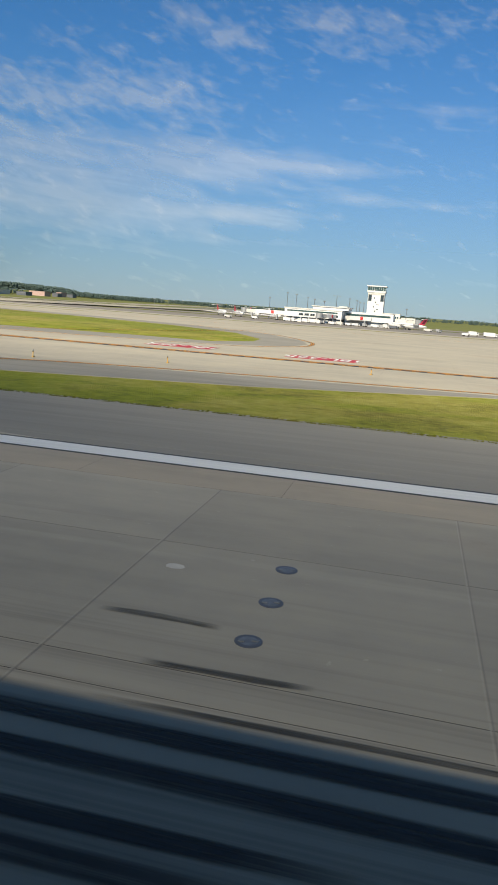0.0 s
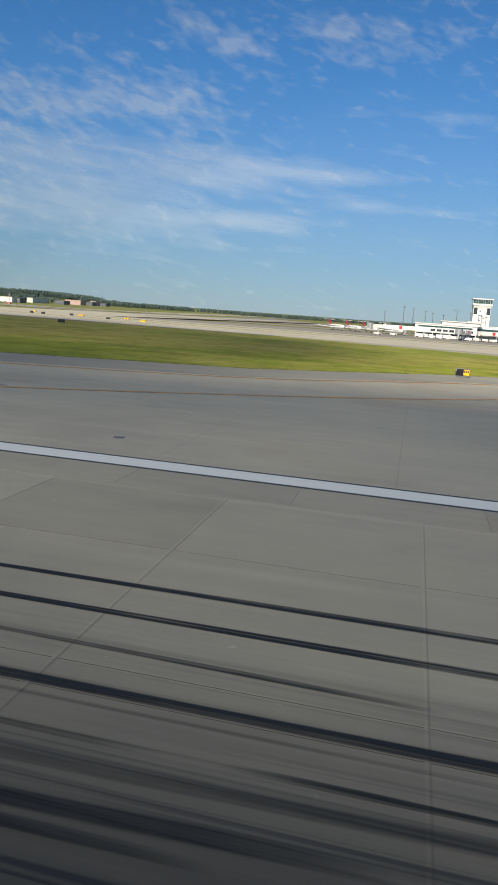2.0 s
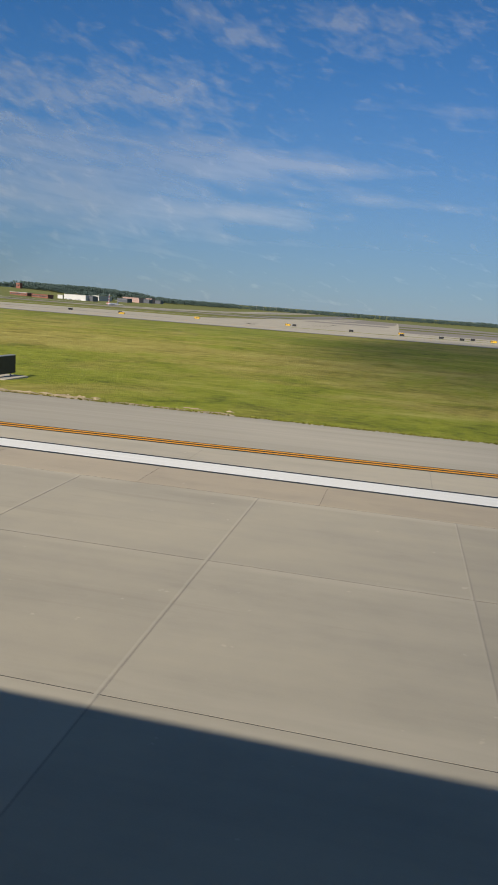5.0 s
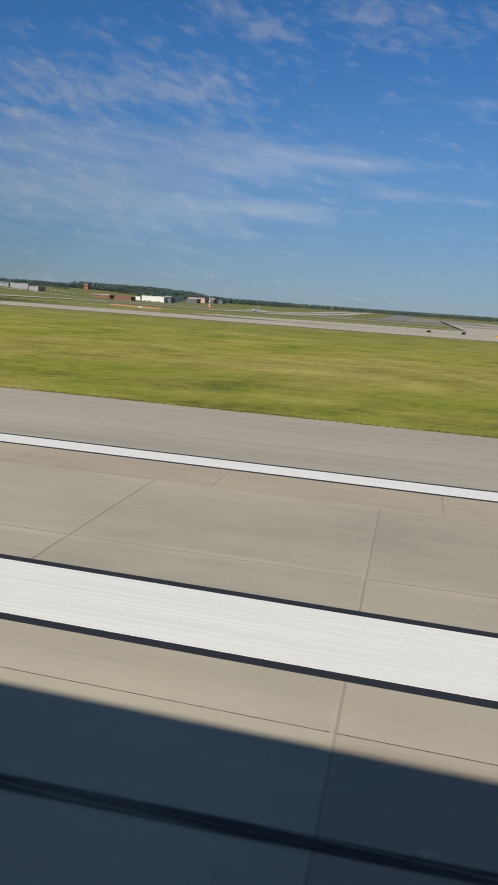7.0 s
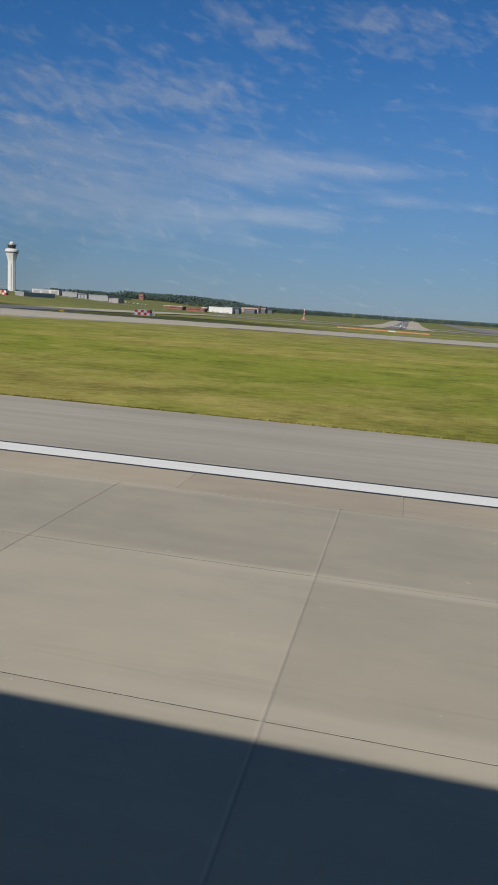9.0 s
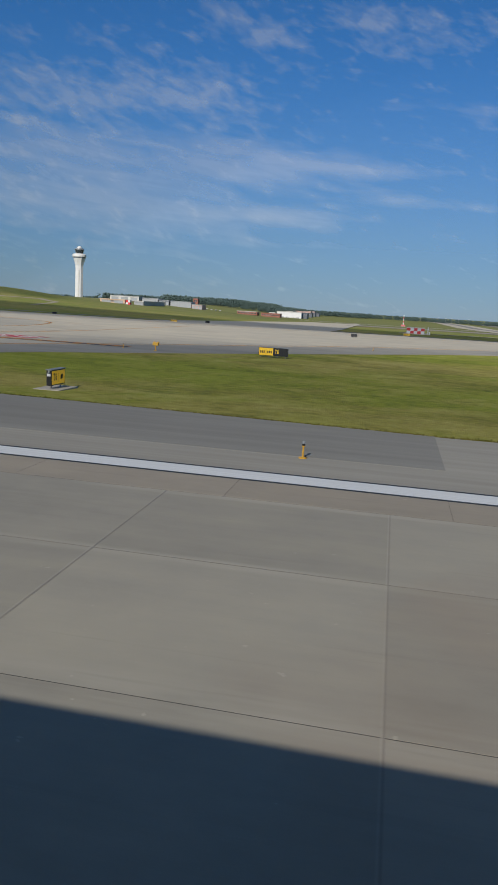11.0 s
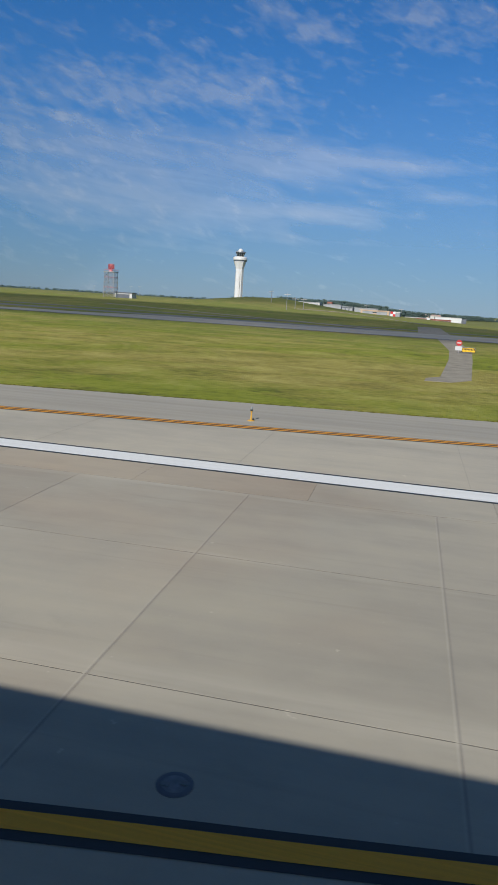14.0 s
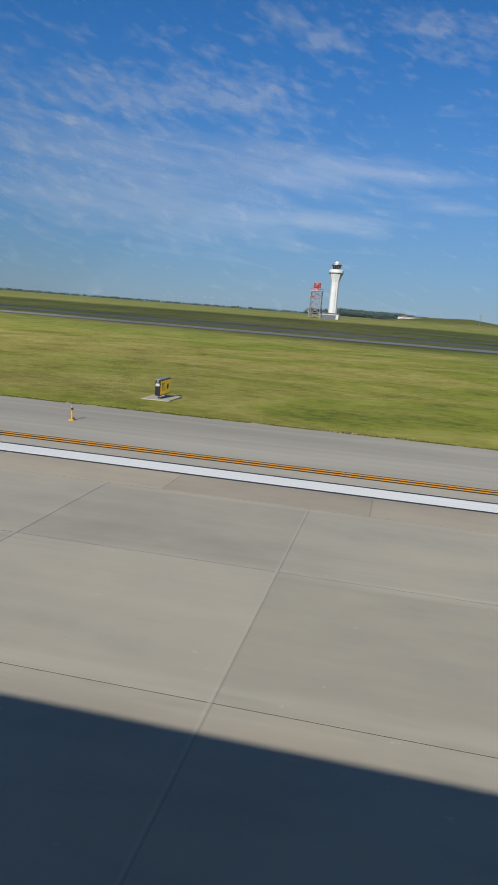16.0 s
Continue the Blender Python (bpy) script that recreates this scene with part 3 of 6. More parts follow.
def exit_joints(outline, x0, x1, y0, y1, sx, sy, lean):
    """Seams between the slabs of an exit, cut where the pavement ends."""
    bm = bmesh.new()
    lines = [((x, y0), (x + lean * (y1 - y0), y1)) for x in np.arange(x0, x1, sx)] + [((x0, y), (x1, y)) for y in np.arange(y0 + sy, y1, sy)]
    for (xa, ya), (xb, yb) in lines:
        n = int(math.hypot(xb - xa, yb - ya) / 1.5) + 1
        pts = [(xa + (xb - xa) * i / n, ya + (yb - ya) * i / n) for i in range(n + 1)]
        w = random.uniform(0.008, 0.022)
        for p, q in zip(pts, pts[1:]):
            if inside(p, outline) and inside(q, outline):
                dx, dy = (0, w) if ya == yb else (w, 0)
                zp, zq = drop(p[1]) + 0.004, drop(q[1]) + 0.004
                f = bm.faces.new([bm.verts.new((p[0] - dx, p[1] - dy, zp)), bm.verts.new((q[0] - dx, q[1] - dy, zq)), bm.verts.new((q[0] + dx, q[1] + dy, zq)), bm.verts.new((p[0] + dx, p[1] + dy, zp))])
    return bm


EXIT_SEAM = concrete("exit_seam", (0.375, 0.345, 0.285), 0.0, by_object=False, dirty=False)
solo("exit_joint", exit_joints(EXIT_WEST, -870, -620, STRIPE_OUT + 0.3, 140, 7.3, 5.6, 0.0), EXIT_SEAM, "dark seams between the exit slabs", "joint", "structure")
solo("exit_joint", exit_joints(EXIT_EAST, -330, 100, STRIPE_OUT + 0.3, 100, 7.6, 5.8, 0.0), EXIT_SEAM, "dark seams between the exit slabs", "joint", "structure")

# service path across the grass, and the far hillside tracks
solo("service_path", sheet([(-856.2, 64.0), (-853.8, 64.4), (-851.8, 68.6), (-849.4, 99), (-847.2, 129), (-846.6, TAXI_NEAR), (-851.4, TAXI_NEAR), (-851.0, 131), (-852.4, 102), (-854.6, 70.4), (-856.0, 67.6)], -0.02), TRACK, "worn concrete service path through the grass", "path", "structure")
solo("service_path", lying([(-856, 232, 330), (-851, 226, 334), (-846, 226, 330)], 0.12, 2), TRACK, "short concrete service path up the slope", "path", "structure")

# ---- markings ----


def marking(name, bm, material, label):
    for v in bm.verts:
        v.co.z += drop(v.co.y)
    return solo(name, bm, material, label, "marking", "structure")


def bars(bm, x0, x1, y0, y1, z):
    box(bm, x0, x1, y0, y1, z - 0.003, z)
    return bm


# side stripe with its dark rim
marking("side_stripe_rim", bars(bmesh.new(), -1500, 300, STRIPE_IN - 0.16, STRIPE_OUT + 0.16, 0.004), BLACK_LINE, "black border of the runway side stripe")
marking("side_stripe", bars(bmesh.new(), -1500, 300, STRIPE_IN, STRIPE_OUT, 0.007), WHITE_LINE, "white painted runway side stripe")


def touchdown(x1, lanes):
    for y0, y1 in lanes:
        marking("touchdown_rim", bars(bmesh.new(), x1 - 23.1, x1, y0 - 0.2, y1 + 0.2, 0.004), BLACK_LINE, "black border of a touchdown bar")
        marking("touchdown_bar", bars(bmesh.new(), x1 - 22.8, x1 - 0.35, y0, y1, 0.007), WHITE_LINE, "worn white touchdown zone bar")


touchdown(-65.5, [(9.9, 11.72), (13.25, 15.05)])
touchdown(-365.6, [(9.1, 11.05)])


# tyre marks: x and y where each starts and ends, its width, its blackness
SKIDS_A = [
    (-4.4, 10.01, -2.4, 10.00, 0.18, 0.45), (-3.2, 8.64, -0.8, 8.77, 0.15, 0.50), (-3.5, 7.68, 7.9, 7.77, 0.12, 0.55),
    (-10.8, 7.07, 7.8, 7.31, 0.29, 0.80), (-10.4, 6.48, 7.7, 6.58, 0.30, 0.85), (-9.9, 5.50, 0.3, 5.75, 0.24, 0.80),
    (-9.6, 5.03, -0.6, 5.27, 0.33, 0.60), (-35.5, 9.78, -26.7, 10.30, 0.14, 0.40), (-34.8, 8.52, -26.6, 9.18, 0.13, 0.40),
    (-25.0, 9.52, -23.4, 9.50, 0.11, 0.45), (-23.5, 10.11, -21.7, 10.05, 0.10, 0.40), (-26.3, 7.71, -14.9, 8.12, 0.14, 0.35),
    (-33.6, 7.03, -15.0, 7.64, 0.23, 0.35), (-33.1, 6.36, -15.0, 6.76, 0.27, 0.95), (-25.8, 6.23, -22.0, 6.41, 0.16, 0.55),
    (-32.5, 5.20, -23.4, 5.55, 0.35, 0.75),
]
SKIDS_B = [
    (-56.9, 7.30, -38.2, 7.75, 0.24, 0.85), (-49.4, 9.76, -48.4, 9.74, 0.12, 0.35), (-46.0, 10.21, -37.9, 9.90, 0.15, 0.50),
    (-56.5, 6.06, -48.8, 7.02, 0.18, 0.40), (-56.2, 5.60, -46.8, 6.69, 0.22, 0.35), (-55.5, 4.79, -47.0, 5.52, 0.34, 0.55),
    (-81.7, 8.66, -61.9, 9.17, 0.18, 0.50), (-80.4, 6.66, -62.1, 6.92, 0.18, 0.70), (-79.9, 5.91, -62.2, 6.40, 0.30, 0.95),
    (-79.6, 5.23, -70.0, 5.90, 0.18, 0.70), (-69.8, 10.28, -61.8, 10.47, 0.07, 0.60), (-107.7, 11.27, -86.0, 11.46, 0.18, 0.95),
    (-107.0, 10.12, -86.2, 10.32, 0.20, 0.95), (-106.3, 9.24, -93.4, 8.99, 0.12, 0.65), (-105.6, 8.05, -86.4, 8.03, 0.23, 0.75),
    (-105.0, 7.05, -96.5, 7.07, 0.11, 0.45),
]
SKIDS_C = [
    (-95.8, 7.08, -86.5, 7.05, 0.12, 0.65), (-104.7, 6.38, -86.5, 6.89, 0.23, 0.25), (-104.3, 5.73, -94.0, 6.06, 0.22, 0.55),
    (-104.1, 5.54, -95.5, 5.66, 0.15, 0.50), (-122.6, 11.52, -111.1, 11.33, 0.10, 0.40), (-129.9, 6.56, -120.2, 6.79, 0.17, 0.55),
    (-129.7, 6.30, -111.6, 6.80, 0.22, 0.30), (-129.1, 5.08, -119.0, 5.78, 0.37, 0.35), (-156.3, 7.66, -147.3, 7.62, 0.14, 0.25),
    (-155.9, 6.84, -146.1, 7.06, 0.11, 0.40), (-148.8, 6.62, -144.2, 6.64, 0.17, 0.85), (-155.1, 5.51, -144.6, 5.96, 0.23, 0.85),
    (-154.9, 5.97, -147.9, 5.42, 0.17, 0.50), (-154.6, 4.60, -146.6, 5.06, 0.21, 0.55), (-294.2, 4.76, -277.5, 5.98, 0.25, 0.60),
    (-385.9, 5.43, -368.0, 6.23, 0.20, 0.60),
]
SKIDS_D = [
    (-449.4, 4.59, -435.6, 5.48, 0.16, 0.50),
]


def tyre_mark(x0, y0, x1, y1, wide, black, seed):
    """One streak of rubber that wanders a little and fades at its ends."""
    rng = random.Random(seed)
    bm = bmesh.new()
    uv = bm.loops.layers.uv.new("map")
    n = max(6, int(abs(x1 - x0) / 0.8))
    wave, rows, marks = rng.uniform(0, 6.3), [], {}
    for i in range(n + 1):
        t = i / n
        x, y = x0 + (x1 - x0) * t, y0 + (y1 - y0) * t + 0.02 * math.sin(wave + 5 * t)
        h = wide * 0.68 * (1 + 0.12 * math.sin(wave * 2 + 9 * t))
        f = black * ease(min(t, 1 - t), -0.02, 0.16)
        row = []
        for u in (0.0, 0.5, 1.0):
            v = bm.verts.new((x, y + h * (u - 0.5) * 2, 0.0092))
            marks[v] = (u, f)
            row.append(v)
        rows.append(row)
    for a, b in zip(rows, rows[1:]):
        for k in range(2):
            f = bm.faces.new((a[k], b[k], b[k + 1], a[k + 1]))
            for l in f.loops:
                l[uv].uv = marks[l.vert]
    bmesh.ops.recalc_face_normals(bm, faces=bm.faces)
    return solo("tyre_mark", bm, TYRE_MARK, "black streak of tyre rubber on the runway", "marking", "structure")


for i, row in enumerate(SKIDS_A + SKIDS_B + SKIDS_C + SKIDS_D):
    tyre_mark(*row, i)


def twin_line(points, name="edge_line", gap=0.17, half=0.085, z=0.006, rim=True):
    line = smooth_line(points, 7)
    if rim:
        marking(name + "_rim", ribbon(bmesh.new(), line, gap + half + 0.12, z), BLACK_LINE, "black border of a yellow edge line")
    for k in (-1, 1):
        marking(name, ribbon(bmesh.new(), line, half, z + 0.004, k * gap), YELLOW_LINE, "yellow painted double edge line")


def single_line(points, half=0.13, rim=0.13, z=0.006):
    line = smooth_line(points, 7)
    marking("guide_line_rim", ribbon(bmesh.new(), line, half + rim, z), BLACK_LINE, "black border of a yellow guide line")
    marking("guide_line", ribbon(bmesh.new(), line, half, z + 0.004), YELLOW_LINE, "yellow painted guide line")


twin_line([(117.8, 76.6), (58.2, 69.6), (5.1, 57.4), (-11.7, 54.3), (-27.9, 49.5), (-35.0, 43), (-37.0, 38), (-35.8, 33), (-32.1, 28.4), (-27.3, 25.2), (-22, 23.2), (-17.6, 22.2)])
twin_line([(-349, 21.8), (-310, 22.3), (-272, 23.1), (-235, 25.2), (-205, 28.6), (-168, 36), (-156, 40.4), (-139, 45.6), (-108.9, 56.8), (-89.1, 74.4), (-64, 89), (-43.2, 93.2), (-26.5, 97.9), (-18.8, 108.6), (-17.5, 119.5), (-20.7, 132.9), (-32.4, 153.9), (-57.3, 174.7)])
twin_line([(-607.1, 168.3), (-645.6, 136.8), (-666.2, 109.9), (-677.9, 94.6), (-690.2, 69.6), (-694.5, 59.3), (-695.3, 52.5), (-694.9, 45.3), (-694.3, 40.4), (-692.8, 36.3), (-688.0, 29.2), (-682.4, 24), (-677, 22.4), (-672, 22.0)])
twin_line([(-1150, 22.5), (-983, 22.5), (-946, 22.8), (-910, 24.1), (-891, 24.9), (-874, 26.7), (-860, 28.4), (-841, 31.4), (-829, 33.7), (-812, 38.4), (-799, 43.3), (-788, 47), (-777, 53), (-758.6, 63.3), (-738.2, 78.3), (-724.7, 91), (-716.5, 108.2), (-713.8, 124.8), (-716.1, 141.2), (-723.9, 157.2), (-747.2, 170.8)])
single_line([(-885, 1.0), (-872, 3.2), (-861.1, 4.9), (-856.3, 5.6), (-841, 7.9), (-827.6, 10.2), (-818.8, 12.05), (-806, 15.4), (-796.2, 18.4), (-788.2, 21.0), (-781, 23.4), (-764.5, 31.0), (-740, 44.7), (-727.6, 57.2), (-712.4, 79.1), (-703, 97.5), (-699.5, 124.8), (-698, 190.2)])
single_line([(-697.5, 4.6), (-701.2, 7.3), (-705.5, 9.6), (-711.4, 16.1), (-715, 21.2), (-718.4, 27.5), (-720.9, 35), (-721.5, 41.7), (-720.7, 53.2), (-717.6, 66.2), (-705.9, 90.7), (-700.8, 118.1)])
single_line([(-215, 5.0), (-190, 8.8), (-168, 13.8), (-156.1, 17.6), (-147.6, 20.3), (-142.3, 22.2), (-128, 29), (-112, 37), (-81.5, 65.4), (-54.3, 111.3), (-37.5, 177.3)])
single_line([(900, 208.1), (-1900, 208.1)], 0.15, 0.1)


def hold_line(x0, x1, y):
    """Two solid and two broken yellow lines across the exit, on a black ground."""
    marking("hold_line_ground", bars(bmesh.new(), x0, x1, y - 1.3, y + 1.3, 0.012), BLACK_LINE, "black ground of the hold line")
    for k in (0.9, 0.3):
        marking("hold_line", bars(bmesh.new(), x0, x1, y + k - 0.11, y + k + 0.11, 0.018), YELLOW_LINE, "solid yellow hold line")
    for k in (-0.3, -0.9):
        bm = bmesh.new()
        x = x0
        while x < x1 - 0.9:
            bars(bm, x, x + 0.9, y + k - 0.11, y + k + 0.11, 0.018)
            x += 1.8
        marking("hold_line", bm, YELLOW_LINE, "broken yellow hold line")


def flat_text(body, height, z=0.0):
    cu = bpy.data.curves.new("words", 'FONT')
    cu.body, cu.size, cu.align_x, cu.align_y = body, height, 'CENTER', 'CENTER'
    cu.extrude = 0.0
    cu.offset = 0.012 * height
    ob = bpy.data.objects.new("words", cu)
    me = bpy.data.meshes.new_from_object(ob)
    bm = bmesh.new()
    bm.from_mesh(me)
    bpy.data.objects.remove(ob)
    bpy.data.curves.remove(cu)
    bpy.data.meshes.remove(me)
    if z:
        bmesh.ops.translate(bm, vec=(0, 0, z), verts=bm.verts)
    return bm


def surface_sign(x, y):
    """A red painted panel with white runway numbers, read from the exit's side."""
    marking("painted_sign_ground", boxed(x - 4.3, x + 4.3, y - 2.6, y + 2.6, 0.012, 0.02), RED_LINE, "red painted ground sign")
    bm = flat_text("18L-36R", 4.6)
    bmesh.ops.scale(bm, vec=(0.62, 1.0, 1.0), verts=bm.verts)
    solo("painted_sign_words", bm, WHITE_LINE, "white painted runway numbers 18L-36R", "marking", "structure", at=(x, y, drop(y) + 0.05), turn=180)


hold_line(-60, 120, 77.4)
surface_sign(-29.3, 86.8)
surface_sign(-11.0, 85.2)
hold_line(-741, -676, 87.8)
surface_sign(-708.7, 94.1)
surface_sign(-695.7, 93.5)

# ---- runway slabs: the walls of the joints are real ----
solo("runway_bed", sheet([(300, -24.5), (-1500, -24.5), (-1500, STRIPE_OUT), (300, STRIPE_OUT)], -0.003), SEAL, "dark sealant bed under the runway slabs", "runway", "structure")

# ---- what shades the runway: an unseen tube in the aircraft's place, and unseen clouds ----


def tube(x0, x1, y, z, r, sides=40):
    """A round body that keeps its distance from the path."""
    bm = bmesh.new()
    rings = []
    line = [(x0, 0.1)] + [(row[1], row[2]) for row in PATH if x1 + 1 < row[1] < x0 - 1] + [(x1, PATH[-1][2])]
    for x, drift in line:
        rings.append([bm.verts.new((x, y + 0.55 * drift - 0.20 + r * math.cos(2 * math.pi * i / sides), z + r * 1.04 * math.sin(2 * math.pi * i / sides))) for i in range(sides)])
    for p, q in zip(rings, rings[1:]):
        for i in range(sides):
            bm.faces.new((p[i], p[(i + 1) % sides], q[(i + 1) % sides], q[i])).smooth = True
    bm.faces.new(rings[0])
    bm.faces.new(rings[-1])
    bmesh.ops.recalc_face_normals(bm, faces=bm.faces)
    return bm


# added out of view: a standing tube that casts the moving aircraft's shadow
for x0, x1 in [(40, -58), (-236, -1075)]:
    solo("fuselage_shadow_caster", tube(x0, x1, -2.45, 4.35, 1.95), AIRFRAME, "unseen white tube that casts the aircraft shadow", "aircraft wall", "structure")


def cloud_heap(centre, size, seed):
    """One low flat cloud with a lumpy body and a ragged rim."""
    bm = bmesh.new()
    bmesh.ops.create_icosphere(bm, subdivisions=6, radius=1.0)
    for v in bm.verts:
        n = v.co.copy()
        rim = 1 + 0.30 * noise.noise(Vector((n.x * 1.6, n.y * 1.6, seed))) + 0.16 * noise.noise(Vector((n.x * 5, n.y * 5, seed + 9))) + 0.07 * noise.noise(Vector((n.x * 13, n.y * 13, seed + 5)))
        v.co = Vector((n.x * size[0] * rim, n.y * size[1] * rim, n.z * size[2] * (1 + 0.5 * noise.noise(n * 4 + Vector((seed, 0, 0)))))) + Vector(centre)
    for f in bm.faces:
        f.smooth = True
    return bm


def vapour_material(name, fill):
    """Cloud that lets a part of the sun through, more in some places than in others."""
    m = Mat(name, 1.0)
    m.color((0.85, 0.85, 0.86))
    clear, both = m.t.nodes.new("ShaderNodeBsdfTransparent"), m.t.nodes.new("ShaderNodeMixShader")
    lumps = m.noise(0.030, 4, 0.55)
    m.link(m.math('MULTIPLY', m.ramp(lumps, [(0.30, 0.62), (0.62, 1.15)]), fill), both.inputs[0])
    m.link(clear.outputs[0], both.inputs[1])
    m.link(m.b.outputs[0], both.inputs[2])
    m.link(both.outputs[0], m.t.nodes["Material Output"].inputs[0])
    return m.m


VAPOUR_FAINT = vapour_material("faint_cloud_vapour", 0.085)
VAPOUR, VAPOUR_MID, VAPOUR_THIN = vapour_material("cloud_vapour", 0.51), vapour_material("half_cloud_vapour", 0.44), vapour_material("thin_cloud_vapour", 0.27)
# out of view: one cloud towards the sun for each spot to darken
CLOUDS = [(-118, -10, 155, 62, 5, VAPOUR), (-190, 120, 92, 74, 8, VAPOUR_MID), (-985, 300, 430, 112, 12, VAPOUR_MID), (-966, 548, 60, 40, 17, VAPOUR_THIN), (-662, 30, 42, 80, 31, VAPOUR_THIN), (-870, 50, 205, 115, 23, VAPOUR_FAINT)]
for cx, cy, rx, ry, seed, vapour in CLOUDS:
    spot = Vector((cx, cy, 0)) + SUN_WAY * 2600
    solo("cloud", cloud_heap(spot, (rx, ry, 16), seed), vapour, "unseen cloud added to shade the airfield", "cloud", "structure")


# ---- thin clouds in the sky ----
CLOUD_REACH = 7200.0


# azimuth, elevation, half width, half height and thickness of the small puffs, the rippled bank and the veils
PUFFS = [(-16.8, 20.3, 1.8, 0.8, 1.00), (-18.5, 18.6, 0.7, 0.5, 0.90), (-20.8, 17.7, 1.0, 0.4, 0.60), (-13.6, 19.3, 2.1, 0.8, 0.80), (-12.1, 18.5, 2.8, 0.8, 0.75), (-5.1, 20.2, 4.5, 0.9, 1.00), (-3.3, 18.4, 2.4, 0.7, 0.80), (-0.9, 20.5, 0.9, 0.6, 0.60), (0.4, 19.1, 1.6, 0.4, 0.55), (3.6, 19.9, 1.2, 0.8, 0.60), (-30.8, 17.6, 1.9, 0.5, 0.30), (-24.5, 17.7, 2.8, 1.0, 0.40), (-5.6, 17.0, 0.9, 0.4, 0.35)]
RIPPLES = [(-28.9, 15.2, 2.8, 0.7, 0.60), (-29.6, 13.6, 4.3, 0.9, 0.75), (-25.0, 14.1, 4.5, 1.1, 0.80), (-20.7, 15.7, 3.8, 1.0, 0.80), (-16.3, 16.1, 2.4, 0.9, 0.85), (-18.6, 14.6, 4.5, 0.9, 0.75), (-14.7, 14.0, 3.8, 0.7, 0.50), (-10.2, 16.6, 3.5, 0.7, 0.35), (-29.6, 11.9, 4.3, 0.5, 0.40), (-15.5, 12.9, 4.3, 0.9, 0.35), (-9.3, 13.2, 1.0, 0.3, 0.40)]
VEILS = [(-14.1, 10.9, 6.6, 1.5, 0.80), (-6.3, 10.7, 4.7, 0.7, 0.75), (-13.1, 9.3, 5.2, 0.9, 0.50), (-26.4, 11.0, 8.0, 1.4, 0.50), (-27.6, 8.6, 8.5, 3.3, 0.75), (-11.6, 6.9, 6.6, 0.6, 0.80), (-5.7, 9.2, 2.4, 0.3, 0.50), (-2.2, 8.5, 2.0, 0.3, 0.55), (2.4, 14.9, 3.8, 1.2, 0.50), (4.0, 8.1, 3.8, 0.4, 0.55), (-23.8, 6.5, 12.3, 1.9, 0.50), (0.1, 10.4, 3.3, 0.6, 0.25)]
REST = [(-48, 15, 16, 6, 0.6), (-45, 9, 14, 5, 0.5), (22, 18, 14, 5, 0.5), (24, 9, 12, 4, 0.4), (-20, 29, 30, 5, 0.5), (14, 29, 20, 5, 0.5), (0, 62, 160, 36, 0.3)]


def cover(spots, a, e):
    """How thick the clouds of a list are at an azimuth and elevation."""
    total = 0.0
    for a0, e0, ra, re, k in spots:
        d = ((a - a0 + 0.9 * (e - e0)) / ra) ** 2 + ((e - e0) / re) ** 2
        total += k * math.exp(-d * 0.9)
    return min(total, 1.3)


def cloud_sheet():
    """A far dome of cloud and haze that comes down to the horizon, with azimuth and elevation as its map, and its cover as a second one."""
    bm = bmesh.new()
    uv, thick = bm.loops.layers.uv.new("map"), bm.loops.layers.uv.new("cover")
    azs = [i * 5.0 - 105 for i in range(13)] + [-42 + i * 0.6 for i in range(91)] + [15 + i * 5.0 for i in range(19)]
    els = [-0.4, 0.4] + [1.0 + i * 0.3 for i in range(81)] + [27, 31, 36, 42, 50, 58, 66, 74, 82, 88]
    rows, marks = [], {}
    for e in els:
        row = []
        for a in azs:
            v = bm.verts.new((-440 + CLOUD_REACH * math.sin(radians(a)) * math.cos(radians(e)), CLOUD_REACH * math.cos(radians(a)) * math.cos(radians(e)), CLOUD_REACH * math.sin(radians(e))))
            marks[v] = ((a, e), (cover(PUFFS, a, e) + cover(RIPPLES, a, e) + cover(REST, a, e), cover(VEILS, a, e)))
            row.append(v)
        rows.append(row)
    for a, b in zip(rows, rows[1:]):
        for i in range(len(azs) - 1):
            f = bm.faces.new((a[i], a[i + 1], b[i + 1], b[i]))
            f.smooth = True
            for l in f.loops:
                l[uv].uv, l[thick].uv = marks[l.vert]
    return bm


